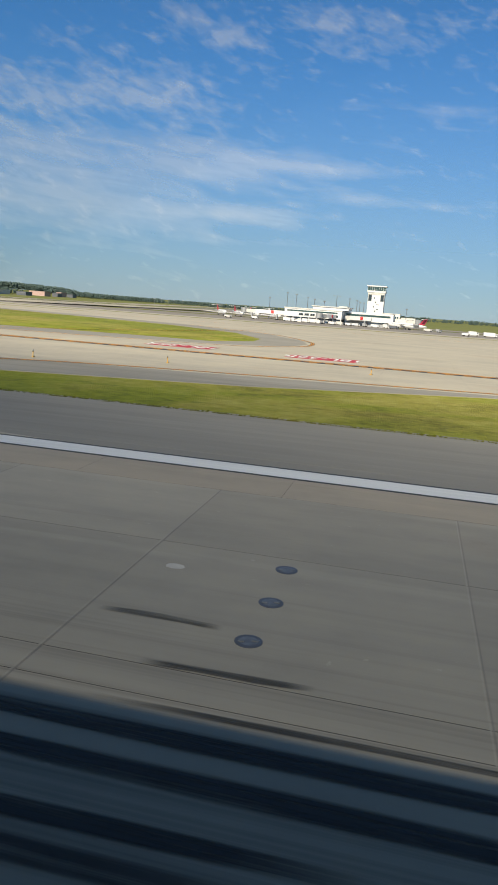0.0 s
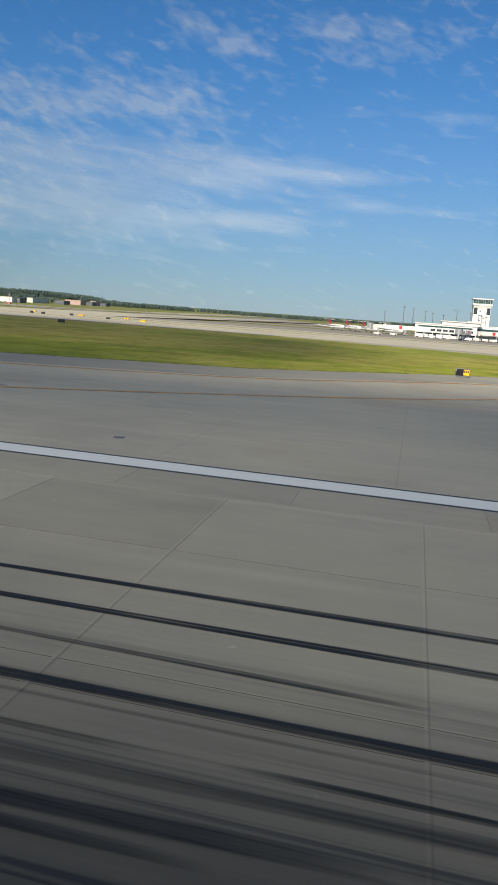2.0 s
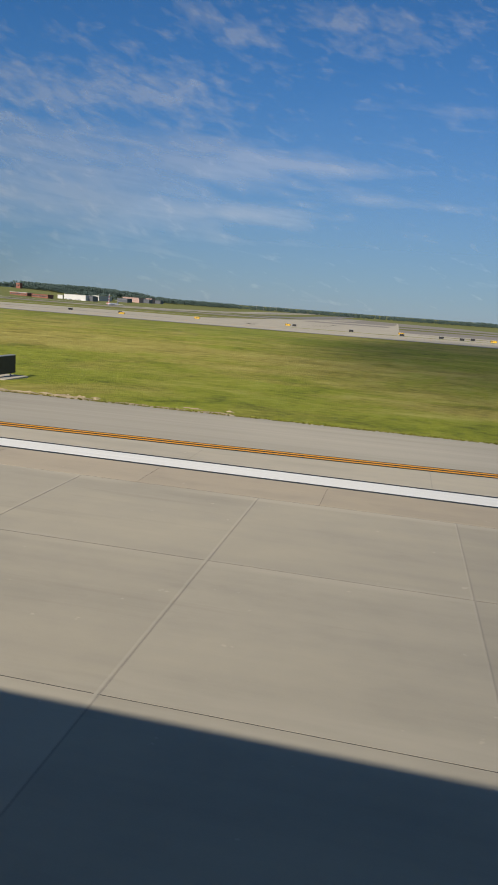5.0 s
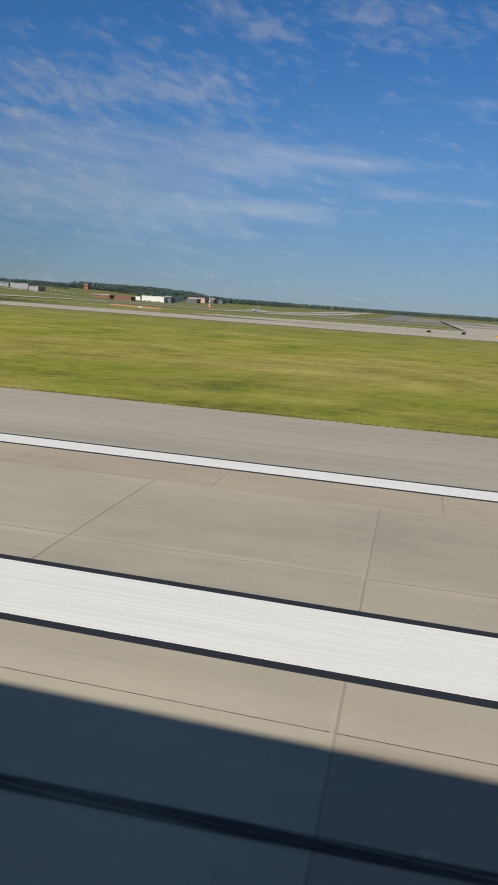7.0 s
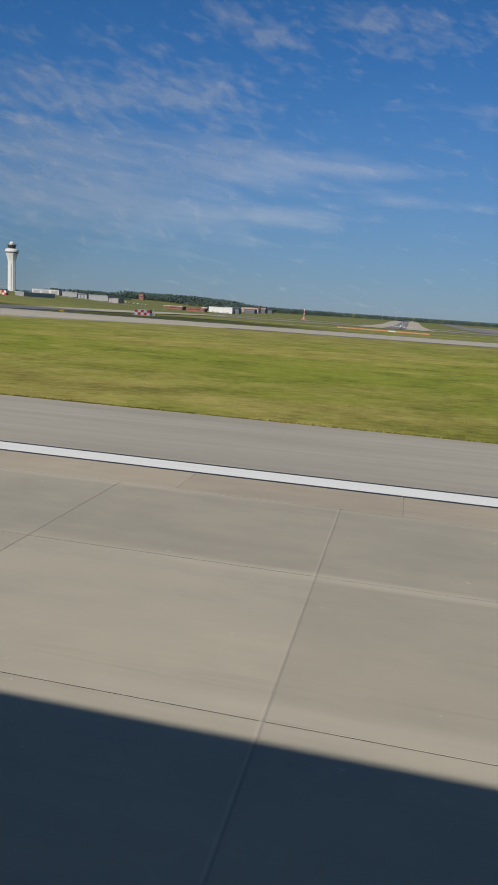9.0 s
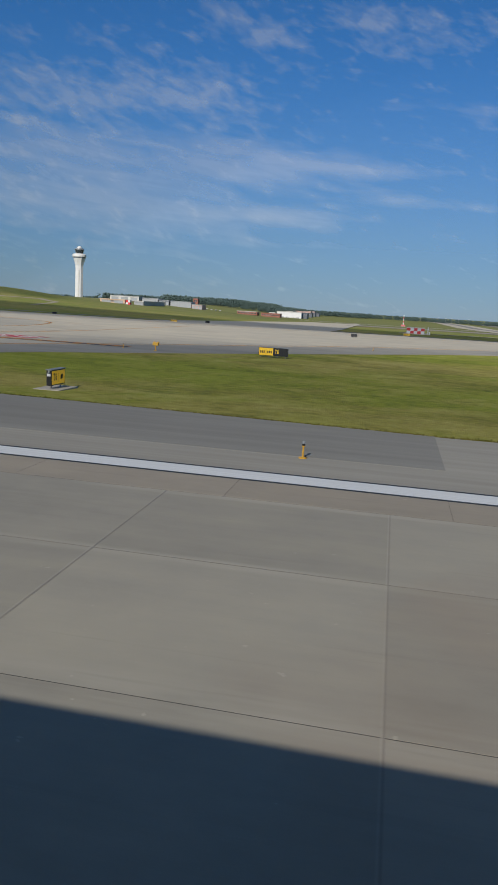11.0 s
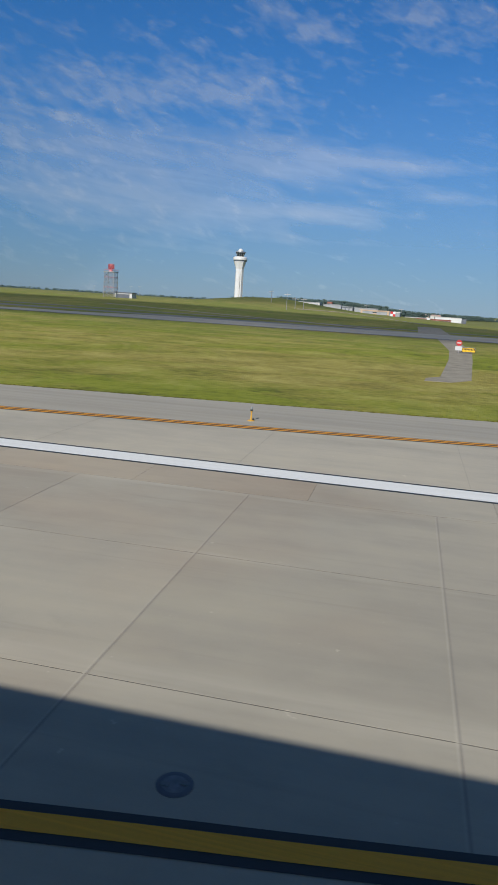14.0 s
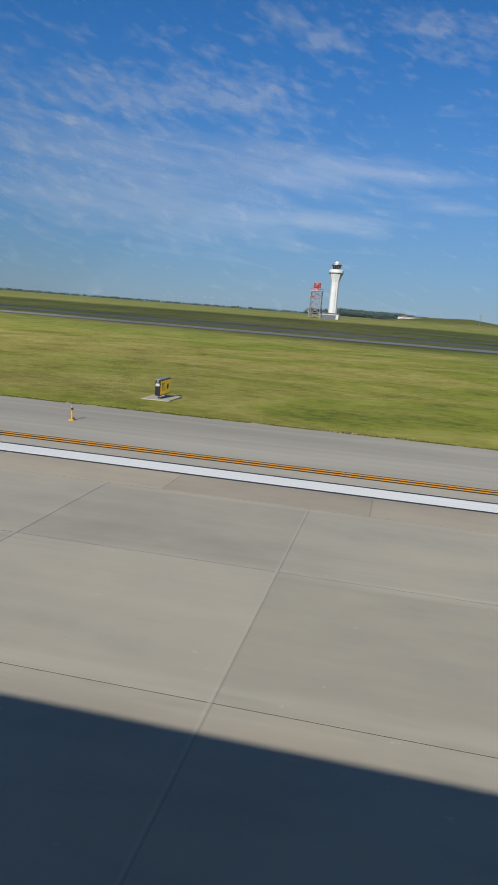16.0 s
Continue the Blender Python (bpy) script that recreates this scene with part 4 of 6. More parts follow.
def cloud_material():
    m = Mat("thin_cloud", 1.0)
    t = m.t
    for n in list(t.nodes):
        t.nodes.remove(n)
    out = t.nodes.new("ShaderNodeOutputMaterial")

    def chart(name):
        uv, sp = t.nodes.new("ShaderNodeUVMap"), t.nodes.new("ShaderNodeSeparateXYZ")
        uv.uv_map = name
        m.link(uv.outputs[0], sp.inputs[0])
        return sp.outputs[0], sp.outputs[1]

    (az, el), (puff, veil) = chart("map"), chart("cover")

    def field(sx, sy, detail, rough, warp, shear):
        c = t.nodes.new("ShaderNodeCombineXYZ")
        m.link(m.math('MULTIPLY', m.math('MULTIPLY_ADD', el, shear, az), sx), c.inputs[0])
        m.link(m.math('MULTIPLY', m.math('MULTIPLY_ADD', az, 0.10, el), sy), c.inputs[1])
        n = m.n("ShaderNodeTexNoise", Scale=1.0, Detail=detail, Roughness=rough, Distortion=warp)
        m.link(c.outputs[0], n.inputs["Vector"])
        return n.outputs["Fac"]

    lumps = field(0.62, 1.15, 4, 0.52, 0.35, 0.6)
    fine = field(1.5, 2.7, 4, 0.55, 0.3, 0.7)
    wisp = field(0.15, 0.95, 3, 0.5, 0.5, 0.5)
    puffy = m.ramp(m.math('MULTIPLY_ADD', puff, 0.30, m.math('MULTIPLY_ADD', fine, 0.30, m.math('MULTIPLY', lumps, 0.85))), [(0.68, 0.0), (0.86, 0.12), (1.06, 0.27)])
    soft = m.ramp(m.math('MULTIPLY_ADD', veil, 0.46, m.math('MULTIPLY_ADD', wisp, 0.75, m.math('MULTIPLY', lumps, 0.25))), [(0.58, 0.0), (1.02, 0.27)])
    white = m.math('MINIMUM', m.math('ADD', puffy, soft), 0.6)
    haze = m.math('MULTIPLY_ADD', step_down(m, el, -2.0, 20.0), 0.66, 0.12)

    def lit(tint):
        diff = m.n("ShaderNodeBsdfDiffuse")
        diff.inputs["Color"].default_value = (*tint, 1)
        return diff.outputs[0]

    def over(fac, below, above):
        mixed = t.nodes.new("ShaderNodeMixShader")
        m.link(fac, mixed.inputs[0])
        m.link(below, mixed.inputs[1])
        m.link(above, mixed.inputs[2])
        return mixed.outputs[0]

    clear = t.nodes.new("ShaderNodeBsdfTransparent")
    m.link(over(white, over(haze, clear.outputs[0], lit((0.126, 0.182, 0.290))), lit((0.50, 0.505, 0.545))), out.inputs[0])
    return m.m


solo("cloud_layer", cloud_sheet(), cloud_material(), "thin white broken cloud layer in a blue sky", "cloud", "structure")

# ---- buildings and towers ----


def window_row(parent, x0, x1, y, z0, z1, count, mat=GLASS, gap=0.25, name="window"):
    w = (x1 - x0) / count
    for i in range(count):
        a, b = x0 + i * w + gap * w / 2, x0 + (i + 1) * w - gap * w / 2
        win = part(name, boxed(a, b, y - 0.12, y + 0.05, z0, z1), mat, parent)
        part("frame", box(box(boxed(a - 0.1, b + 0.1, y - 0.18, y, z1, z1 + 0.12), a - 0.1, b + 0.1, y - 0.2, y, z0 - 0.12, z0), (a + b) / 2 - 0.05, (a + b) / 2 + 0.05, y - 0.17, y - 0.1, z0, z1), GREY, win)


def shed(name, label, category, x, y, w, d, h, wall, roof=None, doors=0, door_mat=SLATE, windows=0, turn=0.0, pitch=0.0, group=""):
    """A plain airfield building: walls, roof edge, doors and windows on the side that faces the runway."""
    ob = thing(name, label, category, (x, y, lie(x, y) - 0.2), turn, group)
    part("wall", boxed(-w / 2, w / 2, 0, d, 0, h), wall, ob)
    bm = boxed(-w / 2 - 0.4, w / 2 + 0.4, -0.4, d + 0.4, h, h + 0.6)
    if pitch:
        for v in bm.verts:
            if v.co.z > h + 0.3:
                v.co.z += pitch * (1 - abs(v.co.x) / (w / 2 + 0.4))
    part("roof", bm, roof or wall, ob)
    for i in range(doors):
        c = -w / 2 + w * (i + 0.5) / doors
        dw = min(w / doors * 0.72, 22)
        door = part("door", boxed(c - dw / 2, c + dw / 2, -0.15, 0.1, 0, h * 0.74), door_mat, ob)
        part("rail", boxed(c - dw / 2 - 0.3, c + dw / 2 + 0.3, -0.3, 0.05, h * 0.74, h * 0.74 + 0.35), GREY, door)
    if windows:
        window_row(ob, -w / 2 + 1, w / 2 - 1, 0, h * 0.45, h * 0.72, windows)
    return ob


def control_tower(x, y):
    ob = thing("control_tower", "tall white concrete control tower with a dark glazed cab", "control tower", (x, y, lie(x, y) - 0.3))
    shaft = lathe([(6.2, 0), (6.0, 20), (5.8, 41), (6.1, 46), (7.4, 51), (9.0, 55.5), (9.4, 56.6)], 8)
    part("shaft", shaft, WHITE, ob)
    part("gallery_band", lathe([(9.5, 56.6), (9.5, 58.2)], 8), SLATE, ob, "black window band under the gallery")
    part("gallery", lathe([(9.9, 58.2), (10.2, 59.0), (10.0, 61.6), (8.4, 62.8), (6.0, 63.2)], 24), WHITE, ob)
    cab = part("cab", lathe([(5.0, 63.2), (5.3, 65.0), (6.5, 68.2), (6.5, 68.8)], 12), GLASS, ob, "dark glazed cab")
    for i in range(12):
        a = 2 * math.pi * i / 12
        part("mullion", rodded((5.1 * math.cos(a), 5.1 * math.sin(a), 63.4), (6.5 * math.cos(a), 6.5 * math.sin(a), 68.5), 0.13, sides=5), GREY, cab)
    part("roof", lathe([(7.2, 68.8), (7.0, 69.8), (4.6, 70.3), (4.4, 71.0)], 24), GREY, ob)
    part("dome", lathe([(3.4, 71.0), (3.4, 71.8), (2.6, 73.0), (1.4, 73.8), (0.2, 74.1)], 16), WHITE, ob)
    for dx in (-4.5, 4.0):
        part("aerial", rodded((dx, 0, 70.6), (dx, 0, 74.6), 0.09, sides=5), STEEL, ob)
    part("groove", boxed(1.6, 2.3, -6.2, -5.4, 1, 40), OFFWHITE, ob)
    return ob


control_tower(-1107, 1000)


def radar_tower(x, y):
    ob = thing("radar_tower", "lattice steel tower with a red radar antenna on top", "radar tower", (x, y, lie(x, y)))
    h, w0, w1 = 17.0, 3.6, 3.4
    feet = [(-1, -1), (1, -1), (1, 1), (-1, 1)]
    levels = 5
    at = lambda c, k: (c[0] * (w0 + (w1 - w0) * k / levels), c[1] * (w0 + (w1 - w0) * k / levels), h * k / levels)
    for c in feet:
        part("leg", rodded(at(c, 0), at(c, levels), 0.24, 0.2, 6), STEEL, ob)
    for k in range(levels):
        for i in range(4):
            a, b = feet[i], feet[(i + 1) % 4]
            part("brace", rodded(at(a, k), at(b, k + 1), 0.12, sides=5), STEEL, ob)
            part("brace", rodded(at(b, k), at(a, k + 1), 0.12, sides=5), STEEL, ob)
            part("girt", rodded(at(a, k + 1), at(b, k + 1), 0.14, sides=5), RED_STEEL if k % 2 else STEEL, ob)
    deck = part("platform", boxed(-3.9, 3.9, -3.9, 3.9, h, h + 0.4), STEEL, ob)
    for i in range(4):
        a, b = feet[i], feet[(i + 1) % 4]
        part("railing", rodded((a[0] * 3.8, a[1] * 3.8, h + 1.5), (b[0] * 3.8, b[1] * 3.8, h + 1.5), 0.09, sides=5), RED_STEEL, deck)
    part("pedestal", lathe([(1.4, h + 0.4), (1.0, h + 1.6), (0.8, h + 2.0)], 12), RED_STEEL, ob)
    dish = bmesh.new()
    n, mrow = 10, 6
    grid = [[dish.verts.new(((i / n - 0.5) * 4.6, -0.9 + 2.2 * (i / n - 0.5) ** 2 * 2 + 0.9 * (j / mrow - 0.5) ** 2, h + 2.0 + j / mrow * 3.2)) for i in range(n + 1)] for j in range(mrow + 1)]
    for a, b in zip(grid, grid[1:]):
        for i in range(n):
            dish.faces.new((a[i], a[i + 1], b[i + 1], b[i]))
    bmesh.ops.solidify(dish, geom=dish.faces[:], thickness=0.15)
    part("antenna", dish, RED_STEEL, ob, "curved red radar antenna")
    part("feed_arm", rodded((0, -0.4, h + 2.0), (0, -3.0, h + 3.0), 0.15, sides=6), RED_STEEL, ob)
    part("beacon_bar", boxed(-1.8, 1.8, -0.3, 0.3, h + 5.3, h + 5.6), RED_STEEL, ob)
    return ob


radar_tower(-1065, 465)
shed("equipment_shed", "small offwhite equipment shed with a dark flat roof", "shed", -1056, 466, 12.8, 8, 3.6, OFFWHITE, SLATE, 1, SLATE)
shed("low_building", "long low tan brick building on the grass slope", "building", -890.5, 603, 23.4, 12, 3.0, TAN, TAN, 2, GREY, 5)
chk = thing("checkered_shed", "small red and white checkered shed", "shed", (-875.5, 602, lie(-875.5, 602) - 0.1))
for i in range(2):
    for j in range(2):
        part("panel", boxed(-2 + 2 * i, 2 * i, 0, 3.5, 2 * j, 2 * j + 2), SIGN_RED if (i + j) % 2 else WHITE, chk)


def checker_box(x, y):
    ob = thing("checkered_cabin", "red and white checkered navigation cabin on a slab", "cabin", (x, y, lie(x, y)))
    part("slab", boxed(-4.6, 6.4, -1.6, 3.6, 0, 0.2), PAD, ob)
    for i in range(5):
        for j in range(2):
            part("panel", boxed(-3.9 + 1.55 * i, -2.35 + 1.55 * i, -0.05, 3.0, 0.2 + 1.25 * j, 1.45 + 1.25 * j), SIGN_RED if (i + j) % 2 else WHITE, ob)
    part("roof", boxed(-4.0, 3.95, -0.2, 3.2, 2.7, 2.85), WHITE, ob)
    part("mast", rodded((5.4, 0.6, 0.2), (5.4, 0.6, 3.4), 0.22, sides=8), WHITE, ob)
    part("cabinet", boxed(5.9, 6.4, 0.2, 1.0, 0.2, 1.3), WHITE, ob)
    return ob


checker_box(-632.7, 328)

# hangars, with their doors to the field
HANGARS = [(-836, 1130, 10, 10, 6.0, WHITE, 0, 0), (-808, 1128, 40, 40, 9.0, WHITE, 0, 0.5), (-784, 1140, 8, 20, 8.0, SLATE, 1, 0), (-826, 1251, 13, 60, 9.0, OFFWHITE, 0, 0.5), (-806, 1330, 22, 25, 7.5, SLATE, 1, 0),
           (-828, 1430, 38, 26, 9.5, PINK, 0, 0), (-812, 1480, 14, 20, 8, SLATE, 0, 0), (-816, 1505, 14, 24, 10, PINK, 0, 0), (-812, 1550, 16, 20, 7.0, SLATE, 0, 0)]
for hx, hy, hw, hd, hh, hm, hn, hp in HANGARS:
    label = "white metal aircraft hangar with wide doors" if hm is WHITE else "grey metal hangar with dark doors" if hm is SLATE else "pink brick maintenance building" if hm is PINK else "offwhite metal aircraft hangar"
    shed("hangar", label, "hangar", hx, hy, hw - 0.6, hd, hh, hm, OFFWHITE if hm is WHITE else None, hn, SLATE, 0, 0, hp, "hangars")
for hx, hw, hh, hm in [(-996, 40, 6.0, OFFWHITE), (-960, 22, 6.4, GREY), (-941, 14, 6.0, SLATE), (-918, 28, 7.0, GREY), (-896, 14, 5.6, PINK)]:
    shed("cargo_building", "low grey metal cargo building", "building", hx, 900, hw, 20, hh, hm, GREY, 3, GREY, 0, 0, 0, "cargo buildings")
shed("brick_building", "low red brick building with a pale roof edge", "building", -856, 1030, 30, 18, 4.6, BRICK, OFFWHITE, 0, SLATE, 6)
shed("brick_building", "long red brick building with dark windows", "building", -822, 1035, 28, 18, 5.2, BRICK, BRICK, 0, SLATE, 9)
shed("brick_tower_block", "red brick tower block above the trees", "building", -1009, 1290, 9, 9, 10.5, BRICK, SLATE, 0, SLATE, 3)
shed("storage_building", "long grey metal storage building", "building", -875.0, 628, 9, 62, 3.4, GREY, OFFWHITE, 1, GREY)

# terminal pier and the ramp tower
TZ = lie(-70, 540) + 0.1


def terminal():
    ob = thing("terminal_pier", "white two-storey terminal pier with dark window bands", "terminal", (0, 0, TZ))
    part("wall", boxed(-96, -55, 505, 545, 4.0, 9.6), WHITE, ob)
    part("ground_floor", boxed(-94, -56, 507, 543, 0, 4.0), SLATE, ob, "dark recessed ground floor")
    part("parapet", boxed(-96.4, -54.6, 504.6, 545.4, 9.6, 10.3), OFFWHITE, ob)
    part("clerestory", boxed(-78, -52, 520, 545, 10.3, 12.2), WHITE, ob)
    part("clerestory_roof", boxed(-79, -51, 519, 546, 12.2, 12.7), OFFWHITE, ob)
    part("band_window", boxed(-94, -58, 504.85, 505.1, 7.7, 8.7), GLASS_TEAL, ob, "long green-tinted window band")
    window_row(ob, -86, -57, 505, 5.2, 6.6, 7)
    for i in range(6):
        c = -91 + i * 6.2
        part("bay_door", boxed(c - 1.6, c + 1.6, 506.6, 507.1, 0.1, 3.2), OFFWHITE if i % 2 else GREY, ob)
    for i in range(8):
        part("pillar", boxed(-95.6 + i * 5.7, -95.0 + i * 5.7, 505.2, 505.9, 0, 4.0), WHITE, ob)
    part("link_wall", boxed(-55, -20, 525, 560, 3.6, 10.0), WHITE, ob)
    part("link_base", boxed(-54, -21, 527, 559, 0, 3.6), GREY, ob)
    part("band_window", boxed(-54, -22, 524.85, 525.1, 7.2, 8.6), GLASS_TEAL, ob)
    part("penthouse", boxed(-60, -54, 530, 545, 10, 13.4), OFFWHITE, ob)
    return ob


terminal()


def ramp_tower(x, y):
    ob = thing("ramp_tower", "square white ramp control tower with a glazed top", "control tower", (x, y, lie(x, y)))
    ob.scale = (0.86, 1.0, 0.97)
    part("shaft", boxed(-8.4, 8.4, 0, 16, 0, 28.0, 0.2), WHITE, ob)
    part("cab_wall", boxed(-9.4, 9.4, -1, 17, 30.0, 31.6), WHITE, ob)
    cab = part("cab", boxed(-9.2, 9.2, -0.8, 16.8, 31.6, 35.2), GLASS_TEAL, ob, "green-tinted glazed cab")
    for i in range(9):
        c = -9.2 + i * 2.3
        part("mullion", boxed(c - 0.12, c + 0.12, -1.0, -0.7, 31.6, 35.2), WHITE, cab)
    part("cab_roof", boxed(-10.0, 10.0, -1.8, 17.6, 35.2, 36.2, 0.1), WHITE, ob)
    part("neck", boxed(-8.6, 8.6, -0.4, 16.4, 28.0, 30.0), OFFWHITE, ob)
    for sx in (-7.9, 4.6):
        part("louvre", boxed(sx, sx + 3.4, -0.15, 0.1, 22.2, 28.2), GLASS, ob, "dark tall louvre")
    for i in range(5):
        part("window", boxed(-2.3 + (i % 2) * 1.6, -1.2 + (i % 2) * 1.6, -0.12, 0.1, 8.5 + i * 4.0, 9.7 + i * 4.0), GLASS, ob)
    for i in range(3):
        part("ledge", boxed(1.0, 3.2, -0.14, 0.1, 10.5 + i * 4.2, 11.0 + i * 4.2), GLASS, ob)
    part("wing", boxed(8.4, 26, 2, 18, 0, 11.5), WHITE, ob)
    window_row(ob, 9.5, 25, 2, 6.2, 9.6, 7, GLASS_TEAL)
    part("wing_roof", boxed(8.0, 26.4, 1.6, 18.4, 11.5, 12.2), OFFWHITE, ob)
    part("annex", boxed(27, 42, 4, 20, 0, 9), OFFWHITE, ob)
    window_row(ob, 28, 41, 4, 5.0, 7.4, 5, GLASS_TEAL)
    for i in range(3):
        part("aerial", rodded((-6 + i * 6, 8, 36.2), (-6 + i * 6, 8, 38.2), 0.08, sides=5), STEEL, ob)
    return ob


ramp_tower(-41.7, 650)


def jet_bridge(x, y, turn, length):
    ob = thing("jet_bridge", "white enclosed jet bridge on grey legs", "jet bridge", (x, y, lie(x, y) + 0.1), turn, "jet bridges")
    part("tunnel", boxed(-length, 0, -1.6, 1.6, 4.2, 7.0, 0.1), WHITE, ob)
    part("tunnel_inner", boxed(-length - 8, -length, -1.4, 1.4, 4.4, 6.8), OFFWHITE, ob)
    part("cabin", lathe([(2.4, 4.0), (2.4, 7.2), (2.0, 7.6)], 10), GREY, ob).location = (-length - 9, 0, 0)
    for c in (-length * 0.3, -length - 3):
        part("leg", boxed(c - 0.5, c + 0.5, -1.5, -1.0, 0, 4.3), GREY, ob)
        part("leg", boxed(c - 0.5, c + 0.5, 1.0, 1.5, 0, 4.3), GREY, ob)
        part("wheel", rodded((c, -1.7, 0.5), (c, 1.7, 0.5), 0.5, sides=12), TYRE, ob)
    part("red_panel", boxed(-length * 0.45 - 1, -length * 0.45 + 1, -1.7, -1.55, 4.6, 6.8), SIGN_RED, ob, "red wall panel")
    return ob


for jx, jy, jt, jl in [(-96, 512, 4, 22), (-60, 505, 70, 14), (-36, 525, 20, 16), (-22, 540, 160, 12)]:
    jet_bridge(jx, jy, jt, jl)


def lamp_mast(x, y, h, wide=False):
    ob = thing("light_mast", "tall dark apron floodlight mast", "light mast", (x, y, lie(x, y) + 0.05), 0, "apron light masts")
    part("pole", rodded((0, 0, 0), (0, 0, h), 0.28, 0.16, 8), SLATE, ob)
    part("cross_arm", boxed(-(3.0 if wide else 0.8), 3.0 if wide else 0.8, -0.2, 0.2, h, h + 0.3), SLATE, ob)
    for k in (-1, 0, 1):
        part("lamp", boxed(k * (2.4 if wide else 0.6) - 0.3, k * (2.4 if wide else 0.6) + 0.3, -0.6, 0.1, h - 0.45, h), SLATE, ob)
    return ob


for mx, mh, mw in [(-105.8, 21.5, 0), (-98.5, 20.6, 0), (-89.3, 19, 0), (-83.8, 18, 0), (-76, 17, 0), (-66.4, 21.5, 1), (-56.2, 20, 0), (-50.4, 19, 0), (-48.1, 18, 0), (-45.0, 17.6, 0), (-12, 15, 0), (-120, 17, 0)]:
    lamp_mast(mx, 565, mh, bool(mw))


def jet(x, y, turn, s=1.0, tail=TAILRED, label="white parked airliner with a red fin", group="parked airliners"):
    """A small airliner: its nose to its own +x."""
    ob = thing("airliner", label, "airplane", (x, y, lie(x, y) + 0.15), turn, group)
    ob.scale = (s, s, s)
    body = lathe([(0.15, -16), (0.8, -13), (1.5, -8), (1.75, -4), (1.75, 9), (1.6, 11.5), (1.2, 13.4), (0.6, 14.6), (0.1, 15)], 16)
    bmesh.ops.rotate(body, matrix=Matrix.Rotation(radians(90), 3, 'Y'), verts=body.verts)
    bmesh.ops.translate(body, vec=(0, 0, 3.0), verts=body.verts)
    fus = part("fuselage", body, AIRFRAME, ob)
    part("cockpit_window", boxed(12.6, 13.6, -0.75, 0.75, 3.6, 3.95), GLASS, fus)
    part("window_row", box(boxed(-8, 10.5, -1.78, -1.68, 3.35, 3.6), -8, 10.5, 1.68, 1.78, 3.35, 3.6), GLASS, fus)
    for k in (-1, 1):
        bm = bmesh.new()
        pts = [(3.5, 1.4), (0.2, 1.4), (-4.2, 14), (-2.8, 14)]
        lo = [bm.verts.new((px, k * py, 2.1 + 0.08 * py)) for px, py in pts]
        hi = [bm.verts.new((px, k * py, 2.4 + 0.08 * py)) for px, py in pts]
        bm.faces.new(lo), bm.faces.new(hi)
        for i in range(4):
            bm.faces.new((lo[i], lo[(i + 1) % 4], hi[(i + 1) % 4], hi[i]))
        bmesh.ops.recalc_face_normals(bm, faces=bm.faces)
        part("wing", bm, AIRFRAME, ob)
        part("engine", rodded((-11.0, k * 2.5, 3.9), (-7.2, k * 2.5, 3.9), 0.72, 0.85, 14), GREY, ob)
        part("tailplane", boxed(-15.8, -13.8, min(0, k * 4.4), max(0, k * 4.4), 7.9, 8.1), AIRFRAME, ob)
        part("main_gear", rodded((-1.0, k * 2.0, 0.55), (-1.0, k * 2.4, 0.55), 0.55, sides=12), TYRE, ob)
        part("strut", rodded((-1.0, k * 2.2, 0.5), (-0.8, k * 1.8, 2.2), 0.12, sides=6), STEEL, ob)
    fin = bmesh.new()
    pts = [(-9.6, 4.2), (-14.2, 4.2), (-16.2, 8.2), (-13.8, 8.2)]
    a = [fin.verts.new((px, -0.18, pz)) for px, pz in pts]
    b = [fin.verts.new((px, 0.18, pz)) for px, pz in pts]
    fin.faces.new(a), fin.faces.new(b)
    for i in range(4):
        fin.faces.new((a[i], a[(i + 1) % 4], b[(i + 1) % 4], b[i]))
    bmesh.ops.recalc_face_normals(fin, faces=fin.faces)
    part("fin", fin, tail, ob, "red tail fin" if tail is TAILRED else "")
    part("nose_gear", rodded((11, -0.25, 0.4), (11, 0.25, 0.4), 0.4, sides=12), TYRE, ob)
    part("nose_strut", rodded((11, 0, 0.4), (11, 0, 1.8), 0.1, sides=6), STEEL, ob)
    return ob


for ax, ay, at_, tl in [(-10, 515, 150, TAILRED), (-155, 548, -60, TAILRED), (-142, 552, -62, TAILRED), (-130, 556, -64, TAILRED), (-112, 548, -60, AIRFRAME)]:
    jet(ax, ay, at_, 1.0, tl, "white parked airliner with a red fin" if tl is TAILRED else "white parked airliner at the pier")
jet(-512, 600, 265, 0.62, GREY, "white airliner standing on the far taxiway", "taxiing airliner")


def truck(x, y, turn, color, label, long=5.2, high=2.4, group="apron vehicles"):
    ob = thing("van", label, "vehicle", (x, y, lie(x, y) + 0.14), turn, group)
    part("body", boxed(-long / 2, long / 2 - 1.2, -1.0, 1.0, 0.5, high, 0.08), color, ob)
    part("cab", boxed(long / 2 - 1.2, long / 2, -0.95, 0.95, 0.5, high * 0.8, 0.12), color, ob)
    part("windscreen", boxed(long / 2 - 0.25, long / 2 + 0.02, -0.8, 0.8, high * 0.5, high * 0.75), GLASS, ob)
    part("side_window", box(boxed(long / 2 - 1.1, long / 2 - 0.35, -1.0, -0.94, high * 0.5, high * 0.74), long / 2 - 1.1, long / 2 - 0.35, 0.94, 1.0, high * 0.5, high * 0.74), GLASS, ob)
    for cx in (-long / 2 + 0.9, long / 2 - 0.8):
        for k in (-1, 1):
            part("wheel", rodded((cx, k * 0.75, 0.4), (cx, k * 1.02, 0.4), 0.4, sides=14), TYRE, ob)
    return ob


